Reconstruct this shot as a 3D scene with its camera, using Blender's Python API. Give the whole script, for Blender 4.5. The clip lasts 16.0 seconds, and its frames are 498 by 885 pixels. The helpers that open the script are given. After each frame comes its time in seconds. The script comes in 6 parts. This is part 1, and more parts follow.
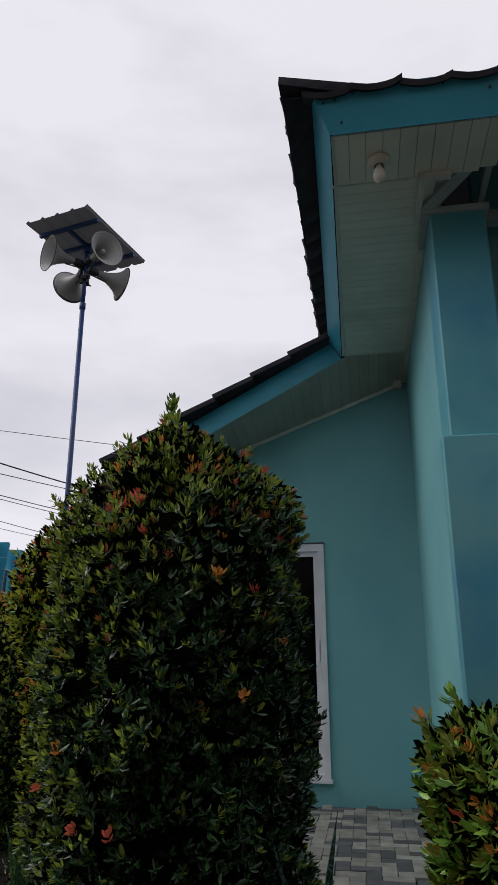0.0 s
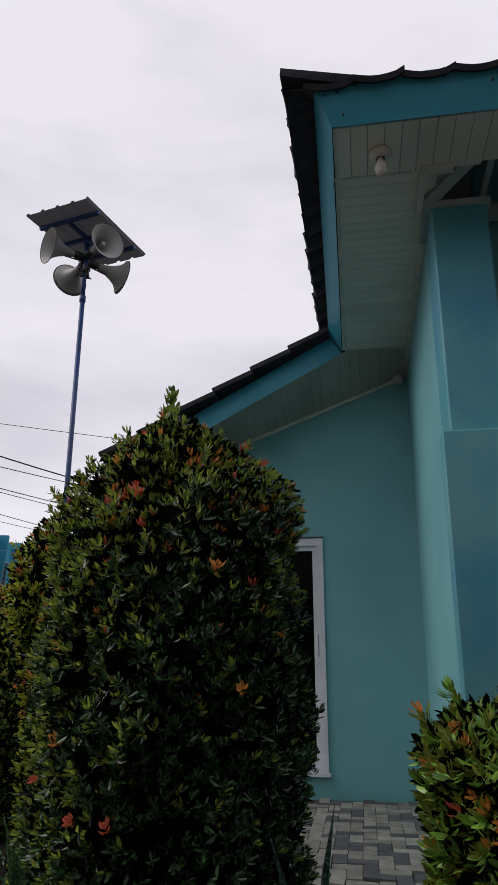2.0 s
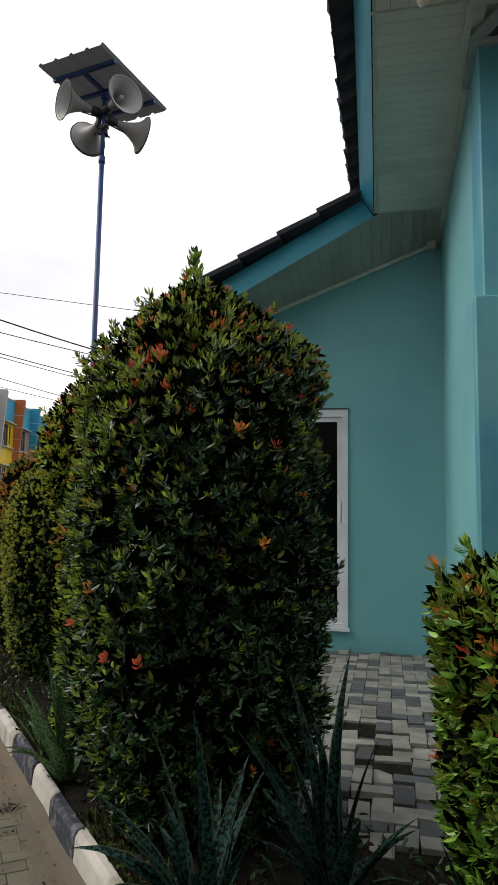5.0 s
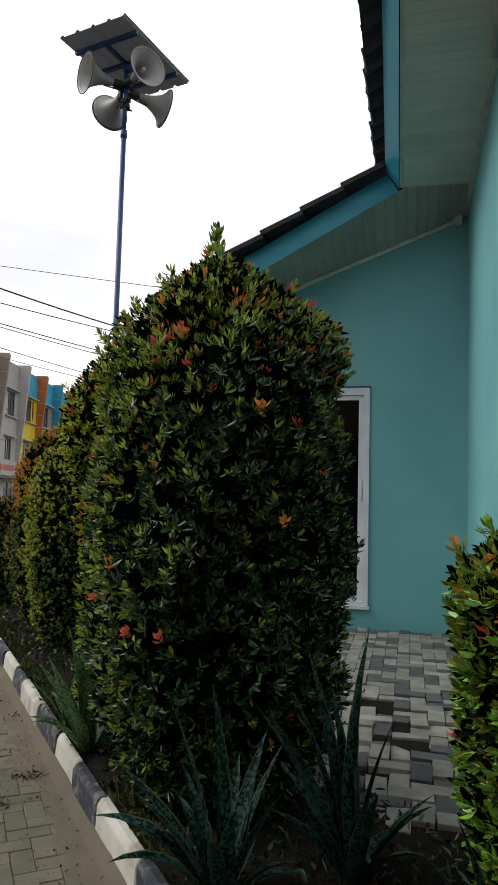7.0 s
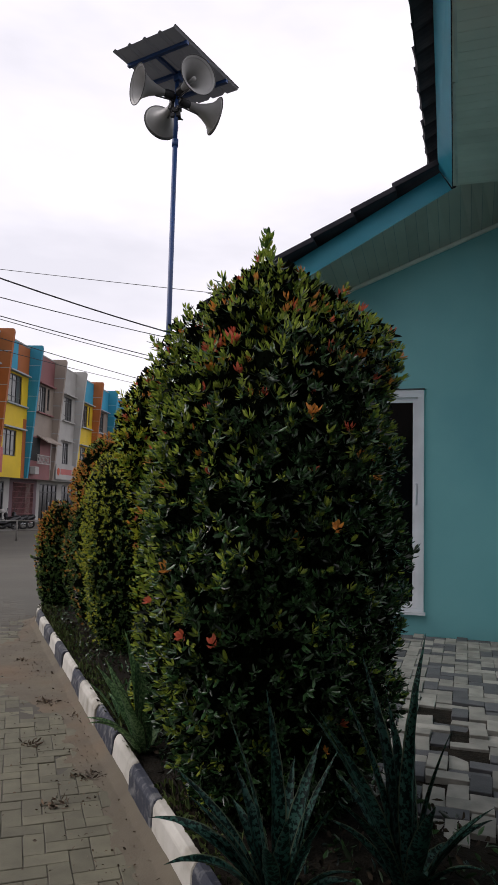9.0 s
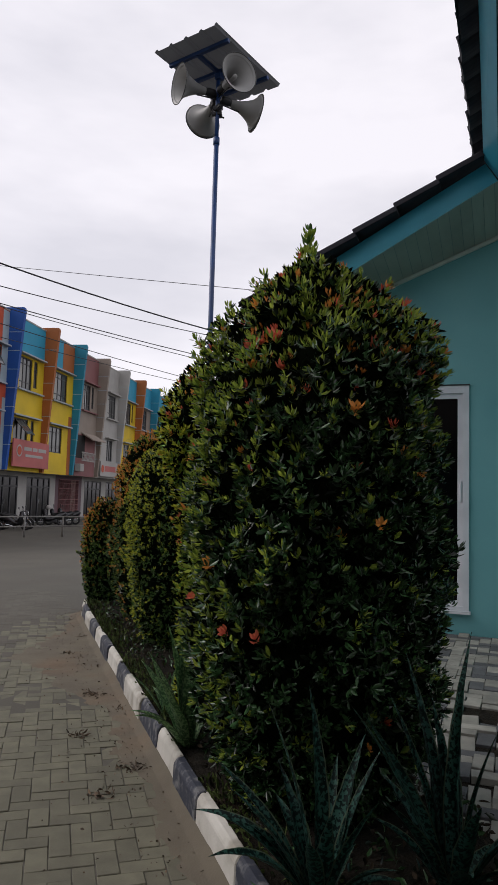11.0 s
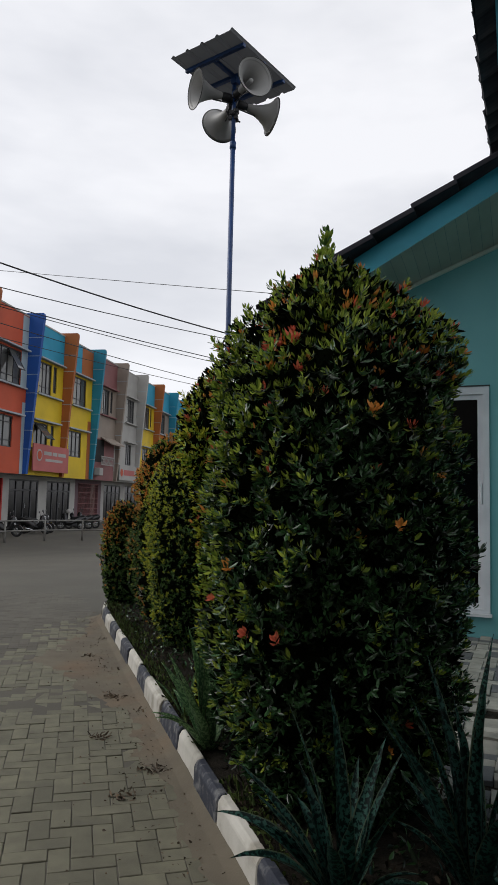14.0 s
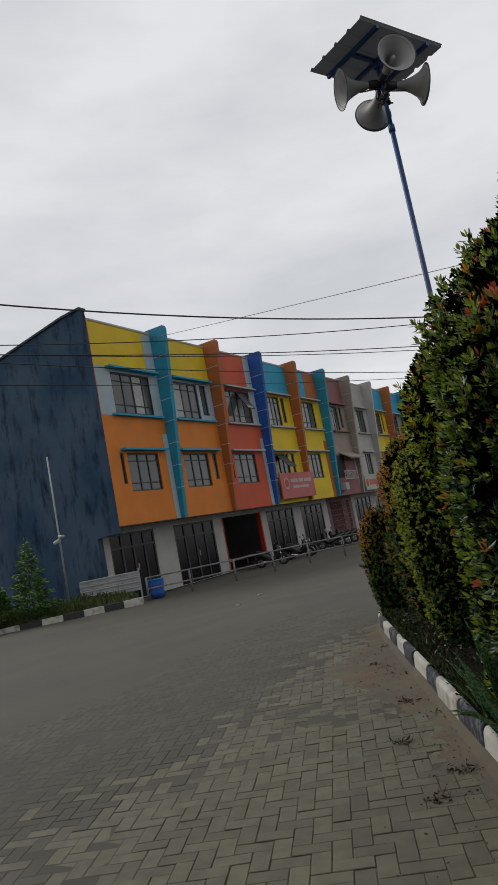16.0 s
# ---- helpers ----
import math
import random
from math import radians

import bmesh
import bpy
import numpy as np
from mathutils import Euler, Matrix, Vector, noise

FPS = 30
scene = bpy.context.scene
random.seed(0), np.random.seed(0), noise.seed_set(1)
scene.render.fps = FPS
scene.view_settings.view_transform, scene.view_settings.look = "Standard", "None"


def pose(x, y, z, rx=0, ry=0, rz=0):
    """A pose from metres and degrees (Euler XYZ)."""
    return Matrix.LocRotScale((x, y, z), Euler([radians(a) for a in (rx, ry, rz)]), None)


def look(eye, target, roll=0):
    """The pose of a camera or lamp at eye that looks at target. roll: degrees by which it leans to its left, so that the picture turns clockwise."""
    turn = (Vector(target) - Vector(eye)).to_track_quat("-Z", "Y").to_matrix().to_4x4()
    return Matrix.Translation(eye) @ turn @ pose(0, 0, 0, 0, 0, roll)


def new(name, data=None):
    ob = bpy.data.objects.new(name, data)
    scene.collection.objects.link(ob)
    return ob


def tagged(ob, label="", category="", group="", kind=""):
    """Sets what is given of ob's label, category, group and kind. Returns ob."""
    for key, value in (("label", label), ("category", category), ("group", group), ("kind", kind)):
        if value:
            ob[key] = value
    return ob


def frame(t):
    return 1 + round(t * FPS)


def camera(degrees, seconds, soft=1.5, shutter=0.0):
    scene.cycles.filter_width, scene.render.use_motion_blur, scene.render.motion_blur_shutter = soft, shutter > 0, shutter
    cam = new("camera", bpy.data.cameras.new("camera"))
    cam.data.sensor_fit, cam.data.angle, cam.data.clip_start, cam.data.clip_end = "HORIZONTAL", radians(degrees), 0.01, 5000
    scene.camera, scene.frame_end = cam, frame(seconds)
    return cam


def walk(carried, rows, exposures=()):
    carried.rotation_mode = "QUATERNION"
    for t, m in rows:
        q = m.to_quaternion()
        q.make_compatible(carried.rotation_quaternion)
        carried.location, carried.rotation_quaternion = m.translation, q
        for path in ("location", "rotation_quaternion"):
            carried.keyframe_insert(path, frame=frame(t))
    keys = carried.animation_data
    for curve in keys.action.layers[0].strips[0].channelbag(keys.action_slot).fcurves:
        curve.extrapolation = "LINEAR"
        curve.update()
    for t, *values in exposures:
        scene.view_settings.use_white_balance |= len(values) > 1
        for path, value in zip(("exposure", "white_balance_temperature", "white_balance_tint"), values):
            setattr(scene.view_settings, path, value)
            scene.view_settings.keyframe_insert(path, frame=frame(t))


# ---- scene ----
cam = camera(40.11, 16.0, soft=1.0)

PATH = [
    (0.0, pose(-0.004, 0.007, 1.670, 107.47, 0.11, -0.11)),
    (0.5, pose(-0.002, 0.010, 1.669, 107.55, 0.14, -0.30)),
    (1.0, pose(-0.001, 0.014, 1.668, 106.98, 0.07, -0.32)),
    (1.5, pose(-0.001, 0.015, 1.668, 106.94, -0.10, -0.44)),
    (2.0, pose(-0.001, 0.018, 1.667, 107.01, -0.18, -0.21)),
    (2.5, pose(-0.003, 0.017, 1.668, 107.05, -0.39, -0.55)),
    (3.0, pose(-0.004, 0.018, 1.666, 106.17, -0.20, -1.19)),
    (3.5, pose(-0.000, -0.010, 1.648, 105.26, -0.46, -1.72)),
    (4.0, pose(0.001, 0.016, 1.644, 101.39, -1.01, 0.57)),
    (4.5, pose(0.011, 0.028, 1.621, 98.57, -0.87, 1.60)),
    (5.0, pose(0.013, 0.044, 1.614, 96.57, -0.87, 1.94)),
    (7.5, pose(0.013, 0.050, 1.618, 94.62, -1.57, 4.28)),
    (8.0, pose(0.013, 0.054, 1.623, 94.62, -1.62, 4.92)),
    (8.5, pose(0.014, 0.044, 1.625, 95.20, -1.62, 5.68)),
    (9.0, pose(0.015, 0.045, 1.624, 94.83, -1.40, 8.07)),
    (9.5, pose(0.014, 0.040, 1.624, 94.52, -1.27, 9.97)),
    (12.0, pose(0.012, 0.036, 1.619, 94.62, -1.73, 11.81)),
    (12.5, pose(0.010, 0.035, 1.618, 94.77, -1.86, 11.97)),
    (13.0, pose(0.015, 0.032, 1.619, 94.84, -1.43, 12.33)),
    (13.5, pose(0.016, 0.033, 1.617, 94.97, -1.27, 13.03)),
    (14.0, pose(0.012, 0.032, 1.615, 94.74, -1.31, 13.11)),
    (14.5, pose(0.020, 0.035, 1.615, 93.94, -1.24, 13.11)),
    (15.0, pose(0.028, 0.044, 1.611, 92.48, -0.24, 14.07)),
    (15.5, pose(0.066, 0.056, 1.585, 93.77, 6.20, 24.22)),
    (16.0, pose(0.064, 0.063, 1.571, 97.30, 10.83, 34.21)),
]
EXPOSURES = [(0.0, -0.22, 6400, 16), (2.6, -0.2, 6450, 18), (3.5, -0.05, 6500, 18), (4.2, 0.22, 6650, 14), (5.0, 0.35, 6750, 12),
             (8.0, 0.35, 6550, 10), (9.0, 0.18, 6500, 18), (9.7, 0.0, 6500, 24), (11.8, -0.02, 6450, 12), (14.5, -0.02, 6400, 10),
             (15.3, 0.0, 6300, 5), (16.0, -0.3, 6500, 9)]
walk(cam, PATH, EXPOSURES)

# ---------------------------------------------------------------- light
world = bpy.data.worlds.new("overcast_sky")
scene.world = world
world.use_nodes = True
wn, wl = world.node_tree.nodes, world.node_tree.links
wn.clear()
w_out = wn.new("ShaderNodeOutputWorld")
w_bg = wn.new("ShaderNodeBackground")
w_add = wn.new("ShaderNodeAddShader")
w_sky_bg = wn.new("ShaderNodeBackground")
w_sky = wn.new("ShaderNodeTexSky")
w_sky.sky_type = "NISHITA"
w_sky.sun_disc = False
SUN_EL, SUN_AZ = radians(44), radians(-89)
w_sky.sun_elevation, w_sky.sun_rotation = SUN_EL, SUN_AZ
w_sky_bg.inputs["Strength"].default_value = 0.01
w_co = wn.new("ShaderNodeTexCoord")
w_map = wn.new("ShaderNodeMapping")
w_map.inputs["Scale"].default_value = (1.2, 1.2, 3.6)
w_noise = wn.new("ShaderNodeTexNoise")
w_noise.inputs["Scale"].default_value = 1.7
w_noise.inputs["Detail"].default_value = 5
w_noise.inputs["Roughness"].default_value = 0.52
w_ramp = wn.new("ShaderNodeValToRGB")
w_ramp.color_ramp.elements[0].position = 0.36
w_ramp.color_ramp.elements[0].color = (0.71, 0.72, 0.75, 1)
w_ramp.color_ramp.elements[1].position = 0.60
w_ramp.color_ramp.elements[1].color = (0.92, 0.92, 0.935, 1)
wl.new(w_co.outputs["Generated"], w_map.inputs["Vector"])
wl.new(w_map.outputs["Vector"], w_noise.inputs["Vector"])
wl.new(w_noise.outputs["Fac"], w_ramp.inputs["Fac"])
wl.new(w_ramp.outputs["Color"], w_bg.inputs["Color"])
w_bg.inputs["Strength"].default_value = 1.0
wl.new(w_sky.outputs["Color"], w_sky_bg.inputs["Color"])
wl.new(w_bg.outputs[0], w_add.inputs[0])
wl.new(w_sky_bg.outputs[0], w_add.inputs[1])
wl.new(w_add.outputs[0], w_out.inputs["Surface"])

sun = new("sun", bpy.data.lights.new("sun", "SUN"))
sun.data.energy, sun.data.angle, sun.data.color = 1.45, radians(35), (1.0, 0.96, 0.9)
sun.matrix_world = look((math.sin(SUN_AZ) * 10, math.cos(SUN_AZ) * 10, 9), (0, 0, 0))


# ---------------------------------------------------------------- materials
def mat(name, col, rough=0.7, metal=0.0, col2=None, scale=6.0, bump=0.15, bump_scale=60.0, stain=None,
        stain_scale=1.2, stain_amount=0.5, spec=0.5, per="", spread=0.25, dist=0.004):
    """A surface with broad stains and fine grain; per: "object" or "island" varies whole pieces."""
    m = bpy.data.materials.new(name)
    m.use_nodes = True
    n, l = m.node_tree.nodes, m.node_tree.links
    b = n["Principled BSDF"]
    b.inputs["Roughness"].default_value = rough
    b.inputs["Metallic"].default_value = metal
    b.inputs["Specular IOR Level"].default_value = spec
    geo = n.new("ShaderNodeNewGeometry")
    tex = n.new("ShaderNodeTexCoord")
    pos = geo.outputs["Position"]
    col2 = col2 or tuple(c * 0.8 for c in col)

    def mix(fac, a, c):
        x = n.new("ShaderNodeMix")
        x.data_type = "RGBA"
        l.new(fac, x.inputs[0])
        for sock, v in ((x.inputs[6], a), (x.inputs[7], c)):
            if isinstance(v, tuple):
                sock.default_value = (*v, 1)
            else:
                l.new(v, sock)
        return x.outputs[2]

    def noise_fac(sc, lo, hi, detail=4):
        t = n.new("ShaderNodeTexNoise")
        t.inputs["Scale"].default_value, t.inputs["Detail"].default_value = sc, detail
        l.new(pos, t.inputs["Vector"])
        r = n.new("ShaderNodeMapRange")
        r.inputs[1].default_value, r.inputs[2].default_value = lo, hi
        l.new(t.outputs["Fac"], r.inputs[0])
        return r.outputs[0]

    c = mix(noise_fac(scale, 0.35, 0.65), col, col2)
    if stain:
        s = noise_fac(stain_scale, 0.5, 0.72, 6)
        k = n.new("ShaderNodeMath")
        k.operation = "MULTIPLY"
        k.inputs[1].default_value = stain_amount
        l.new(s, k.inputs[0])
        c = mix(k.outputs[0], c, stain)
    if per:
        src = n.new("ShaderNodeObjectInfo").outputs["Random"] if per == "object" else geo.outputs["Random Per Island"]
        hsv = n.new("ShaderNodeHueSaturation")
        r = n.new("ShaderNodeMapRange")
        r.inputs[3].default_value, r.inputs[4].default_value = 1 - spread, 1 + spread
        l.new(src, r.inputs[0])
        l.new(r.outputs[0], hsv.inputs["Value"])
        l.new(c, hsv.inputs["Color"])
        c = hsv.outputs["Color"]
    l.new(c, b.inputs["Base Color"])
    if bump:
        t = n.new("ShaderNodeTexNoise")
        t.inputs["Scale"].default_value, t.inputs["Detail"].default_value = bump_scale, 3
        l.new(pos, t.inputs["Vector"])
        u = n.new("ShaderNodeBump")
        u.inputs["Strength"].default_value, u.inputs["Distance"].default_value = bump, dist
        l.new(t.outputs["Fac"], u.inputs["Height"])
        l.new(u.outputs[0], b.inputs["Normal"])
    return m


def leaf_mat(name, dark, light, rough=0.38, spec=0.25, bias=0.0, thin=0.18):
    """Leaves that differ one from another, with some light passing through."""
    m = bpy.data.materials.new(name)
    m.use_nodes = True
    n, l = m.node_tree.nodes, m.node_tree.links
    b = n["Principled BSDF"]
    geo = n.new("ShaderNodeNewGeometry")
    r = n.new("ShaderNodeValToRGB")
    r.color_ramp.elements[0].color = (*dark, 1)
    r.color_ramp.elements[0].position = bias
    r.color_ramp.elements[1].color = (*light, 1)
    l.new(geo.outputs["Random Per Island"], r.inputs["Fac"])
    l.new(r.outputs["Color"], b.inputs["Base Color"])
    b.inputs["Roughness"].default_value = rough
    b.inputs["Specular IOR Level"].default_value = spec
    tr = n.new("ShaderNodeBsdfTranslucent")
    l.new(r.outputs["Color"], tr.inputs["Color"])
    mx = n.new("ShaderNodeMixShader")
    mx.inputs[0].default_value = thin
    l.new(b.outputs[0], mx.inputs[1])
    l.new(tr.outputs[0], mx.inputs[2])
    l.new(mx.outputs[0], n["Material Output"].inputs["Surface"])
    return m


def glass_mat(name, tint=(0.03, 0.035, 0.04), rough=0.06, spec=0.5):
    m = bpy.data.materials.new(name)
    m.use_nodes = True
    b = m.node_tree.nodes["Principled BSDF"]
    b.inputs["Base Color"].default_value = (*tint, 1)
    b.inputs["Roughness"].default_value = rough
    b.inputs["Specular IOR Level"].default_value = spec
    return m


M = {}
M["wall"] = mat("turquoise_wall_paint", (0.155, 0.395, 0.41), 0.62, col2=(0.135, 0.36, 0.38), scale=1.1, stain=(0.09, 0.29, 0.335),
                stain_scale=0.8, stain_amount=0.5, bump=0.12, bump_scale=90)
M["pillar"] = mat("blue_green_pillar_paint", (0.052, 0.265, 0.32), 0.6, col2=(0.095, 0.30, 0.33), scale=1.6, stain=(0.014, 0.17, 0.32),
                  stain_scale=1.1, stain_amount=0.8, bump=0.15, bump_scale=70)
# paler turquoise for the cheek: the light on that side is in the paint
M["pillar_pale"] = mat("lit_pale_turquoise_paint", (0.36, 0.60, 0.58), 0.62, col2=(0.30, 0.54, 0.54), scale=2, bump=0.1)
M["fascia"] = mat("teal_fascia_paint", (0.06, 0.45, 0.58), 0.45, col2=(0.055, 0.41, 0.53), scale=2.2, bump=0.06, bump_scale=30)
M["soffit"] = mat("white_plastic_soffit", (0.70, 0.70, 0.62), 0.5, col2=(0.63, 0.64, 0.56), scale=1.5, stain=(0.36, 0.36, 0.30),
                  stain_amount=0.4, bump=0.03, per="object", spread=0.05)
M["trim"] = mat("pale_trim", (0.62, 0.65, 0.60), 0.5, bump=0.04)
M["timber"] = mat("grey_painted_rafter", (0.36, 0.45, 0.46), 0.6, bump=0.1)
M["tile"] = mat("dark_roof_tile", (0.020, 0.020, 0.028), 0.75, col2=(0.035, 0.033, 0.04), scale=8, bump=0.3, bump_scale=40, per="island", spec=0.2)
M["white_frame"] = mat("white_aluminium_frame", (0.66, 0.67, 0.70), 0.4, col2=(0.58, 0.59, 0.62), scale=4, bump=0.02)
M["dark_glass"] = glass_mat("dark_tinted_glass", (0.002, 0.0025, 0.003), 0.12, 0.2)
# near-black: the gloom of unlit rooms is put into this colour
M["inside"] = mat("unlit_interior_shade", (0.02, 0.02, 0.02), 0.9, bump=0)
M["bulb"] = mat("white_lamp_plastic", (0.62, 0.60, 0.54), 0.35, bump=0)
M["brick_grey"] = mat("grey_concrete_paver", (0.118, 0.112, 0.075), 0.85, col2=(0.090, 0.085, 0.058), scale=9, stain=(0.074, 0.070, 0.048),
                      stain_scale=1.0, stain_amount=0.75, bump=0.5, bump_scale=160, per="object", spread=0.16, dist=0.003)
M["brick_far"] = mat("grey_concrete_paver_worn", (0.118, 0.112, 0.075), 0.85, col2=(0.090, 0.085, 0.058), scale=9, stain=(0.074, 0.070, 0.048),
                     stain_scale=1.0, stain_amount=0.75, bump=0.5, bump_scale=160, per="island", spread=0.16, dist=0.003)
M["yard_light"] = mat("pale_yard_paver", (0.24, 0.235, 0.205), 0.8, col2=(0.16, 0.16, 0.14), scale=7, stain=(0.09, 0.09, 0.075), stain_scale=3.0, stain_amount=0.6, bump=0.4, bump_scale=150, per="object", spread=0.22)
M["yard_dark"] = mat("charcoal_yard_paver", (0.052, 0.056, 0.06), 0.8, col2=(0.075, 0.077, 0.08), scale=9, bump=0.4, bump_scale=150, per="object", spread=0.25)
M["road"] = mat("dusty_road", (0.070, 0.065, 0.050), 0.9, col2=(0.058, 0.053, 0.041), scale=0.7, stain=(0.046, 0.044, 0.035), stain_scale=0.25,
                stain_amount=0.7, bump=0.35, bump_scale=120)
M["sand"] = mat("brown_silt", (0.108, 0.092, 0.064), 0.95, col2=(0.088, 0.074, 0.053), scale=3, stain=(0.125, 0.076, 0.042), stain_scale=1.4,
                stain_amount=0.6, bump=0.7, bump_scale=90)
# soil near black: shade under shrubs and agaves is in its colour
M["soil"] = mat("shade_dark_soil", (0.008, 0.007, 0.005), 0.95, col2=(0.017, 0.014, 0.010), scale=12, spec=0.1, bump=0.9, bump_scale=60, dist=0.02)
M["litter"] = mat("dry_leaf_litter", (0.11, 0.075, 0.045), 0.9, col2=(0.07, 0.055, 0.04), bump=0, per="island", spread=0.5)
# darker copy of the litter, coloured for the shade in the bed
M["bed_litter"] = mat("shade_dark_litter", (0.035, 0.026, 0.017), 0.9, col2=(0.022, 0.018, 0.013), bump=0, per="island", spread=0.5, spec=0.1)
M["weed"] = leaf_mat("dark_weed_blade", (0.018, 0.036, 0.010), (0.10, 0.13, 0.04), 0.6, 0.1)
M["kerb_white"] = mat("worn_white_kerb_paint", (0.47, 0.455, 0.41), 0.8, col2=(0.36, 0.345, 0.30), scale=5, stain=(0.17, 0.15, 0.115),
                      stain_scale=5, stain_amount=0.8, bump=0.4, bump_scale=80)
M["kerb_blue"] = mat("worn_navy_kerb_paint", (0.008, 0.012, 0.026), 0.75, col2=(0.018, 0.022, 0.034), scale=9, stain=(0.22, 0.22, 0.21),
                     stain_scale=16, stain_amount=0.7, bump=0.4, bump_scale=80)
M["kerb_black"] = mat("black_kerb_paint", (0.03, 0.03, 0.032), 0.8, bump=0.2)
M["leaf"] = leaf_mat("glossy_dark_green_leaf", (0.005, 0.014, 0.005), (0.040, 0.112, 0.034), 0.29, 0.5, 0.12, 0.10)
M["leaf_green"] = leaf_mat("broad_bright_green_leaf", (0.036, 0.105, 0.014), (0.25, 0.47, 0.06), 0.30, 0.5, 0.0, 0.2)
M["leaf_mid"] = leaf_mat("plain_green_leaf", (0.012, 0.036, 0.008), (0.095, 0.19, 0.038), 0.34, 0.4, 0.05, 0.2)
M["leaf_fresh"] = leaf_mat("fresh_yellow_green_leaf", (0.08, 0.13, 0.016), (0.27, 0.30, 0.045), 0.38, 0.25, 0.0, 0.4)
# olive and lime: young leaves, lightened further for the sun on them
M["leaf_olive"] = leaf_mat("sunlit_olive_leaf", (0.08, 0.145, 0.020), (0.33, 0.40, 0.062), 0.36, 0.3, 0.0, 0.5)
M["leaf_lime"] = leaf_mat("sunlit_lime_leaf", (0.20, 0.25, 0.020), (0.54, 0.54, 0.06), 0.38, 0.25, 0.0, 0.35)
# flat black without gloss, painted shade for the solid inside each shrub
M["inner_shade"] = mat("inner_shade_black", (0.004, 0.006, 0.003), 1.0, bump=0, spec=0.0)
M["leaf_red"] = leaf_mat("young_red_leaf", (0.48, 0.07, 0.045), (0.66, 0.18, 0.10), 0.38, 0.25, 0.0, 0.4)
M["leaf_orange"] = leaf_mat("young_orange_leaf", (0.46, 0.15, 0.025), (0.66, 0.30, 0.07), 0.38, 0.25, 0.0, 0.4)
# inner leaves blackened: shade inside the crown is put into the colour
M["leaf_shade"] = leaf_mat("shaded_inner_leaf", (0.001, 0.0025, 0.001), (0.003, 0.007, 0.002), 0.6, 0.05, 0.3, 0.05)
M["bark"] = mat("grey_brown_bark", (0.075, 0.06, 0.045), 0.9, bump=0.8, bump_scale=40, dist=0.01)
M["blue_steel"] = mat("blue_painted_steel_pipe", (0.006, 0.045, 0.17), 0.5, col2=(0.008, 0.035, 0.12), scale=3, bump=0.05)
M["horn"] = mat("grey_loudspeaker_enamel", (0.32, 0.32, 0.31), 0.5, col2=(0.27, 0.27, 0.265), scale=3, bump=0.02)
M["rim"] = mat("dark_rubber_rim", (0.05, 0.05, 0.05), 0.7, bump=0)
M["black_metal"] = mat("black_metal", (0.022, 0.022, 0.025), 0.5, bump=0.05)
M["zinc"] = mat("weathered_zinc_sheet", (0.33, 0.34, 0.35), 0.5, metal=0.1, col2=(0.25, 0.26, 0.27), scale=3, stain=(0.17, 0.17, 0.18), bump=0.05)
M["canopy"] = leaf_mat("weathered_translucent_sheet", (0.15, 0.155, 0.165), (0.15, 0.155, 0.165), 0.6, 0.2, 0.0, 0.12)
M["cable"] = mat("black_cable", (0.012, 0.012, 0.014), 0.6, bump=0)


def agave_mat(name, dark, pale):
    m = mat(name, dark, 0.42, col2=pale, scale=70, spec=0.2, bump=0.1, bump_scale=30)
    nt = m.node_tree
    for node in nt.nodes:
        if node.type == "TEX_NOISE" and abs(node.inputs["Scale"].default_value - 70) < 1:
            mp = nt.nodes.new("ShaderNodeMapping")
            mp.inputs["Scale"].default_value = (1.0, 1.0, 0.9)
            src = node.inputs["Vector"].links[0].from_socket
            nt.links.new(src, mp.inputs["Vector"])
            nt.links.new(mp.outputs[0], node.inputs["Vector"])
        if node.type == "MAP_RANGE":
            node.inputs[1].default_value, node.inputs[2].default_value = 0.47, 0.55
    return m


M["agave"] = agave_mat("mottled_agave_leaf", (0.003, 0.013, 0.011), (0.040, 0.115, 0.092))
M["agave_green"] = agave_mat("grey_green_agave_leaf", (0.08, 0.16, 0.075), (0.26, 0.39, 0.20))
M["agave_edge"] = mat("pale_agave_margin", (0.09, 0.125, 0.08), 0.5, bump=0, spec=0.15)


def paint(name, col, stain=0.35):
    if name not in M:
        col = tuple(c * 0.9 for c in col)
        M[name] = mat(name, col, 0.7, col2=tuple(c * 0.86 for c in col), scale=0.8,
                      stain=tuple(c * 0.55 + 0.01 for c in col), stain_scale=0.5, stain_amount=stain, bump=0.15, bump_scale=20)
    return M[name]


# ---------------------------------------------------------------- mesh helpers
def part(name, bm, material, parent=None, label="", smooth=False):
    """Links a bmesh as one mesh object under a thing or under a part."""
    me = bpy.data.meshes.new(name)
    if smooth:
        for f in bm.faces:
            f.smooth = True
    bm.to_mesh(me)
    bm.free()
    for mm in (material if isinstance(material, (list, tuple)) else [material]):
        me.materials.append(mm)
    ob = new(name, me)
    ob.parent = parent
    if label:
        tagged(ob, label)
    return ob


def thing(name, m, label, category, group="", kind=""):
    ob = new(name)
    ob.matrix_world = m
    return tagged(ob, label, category, group, kind)


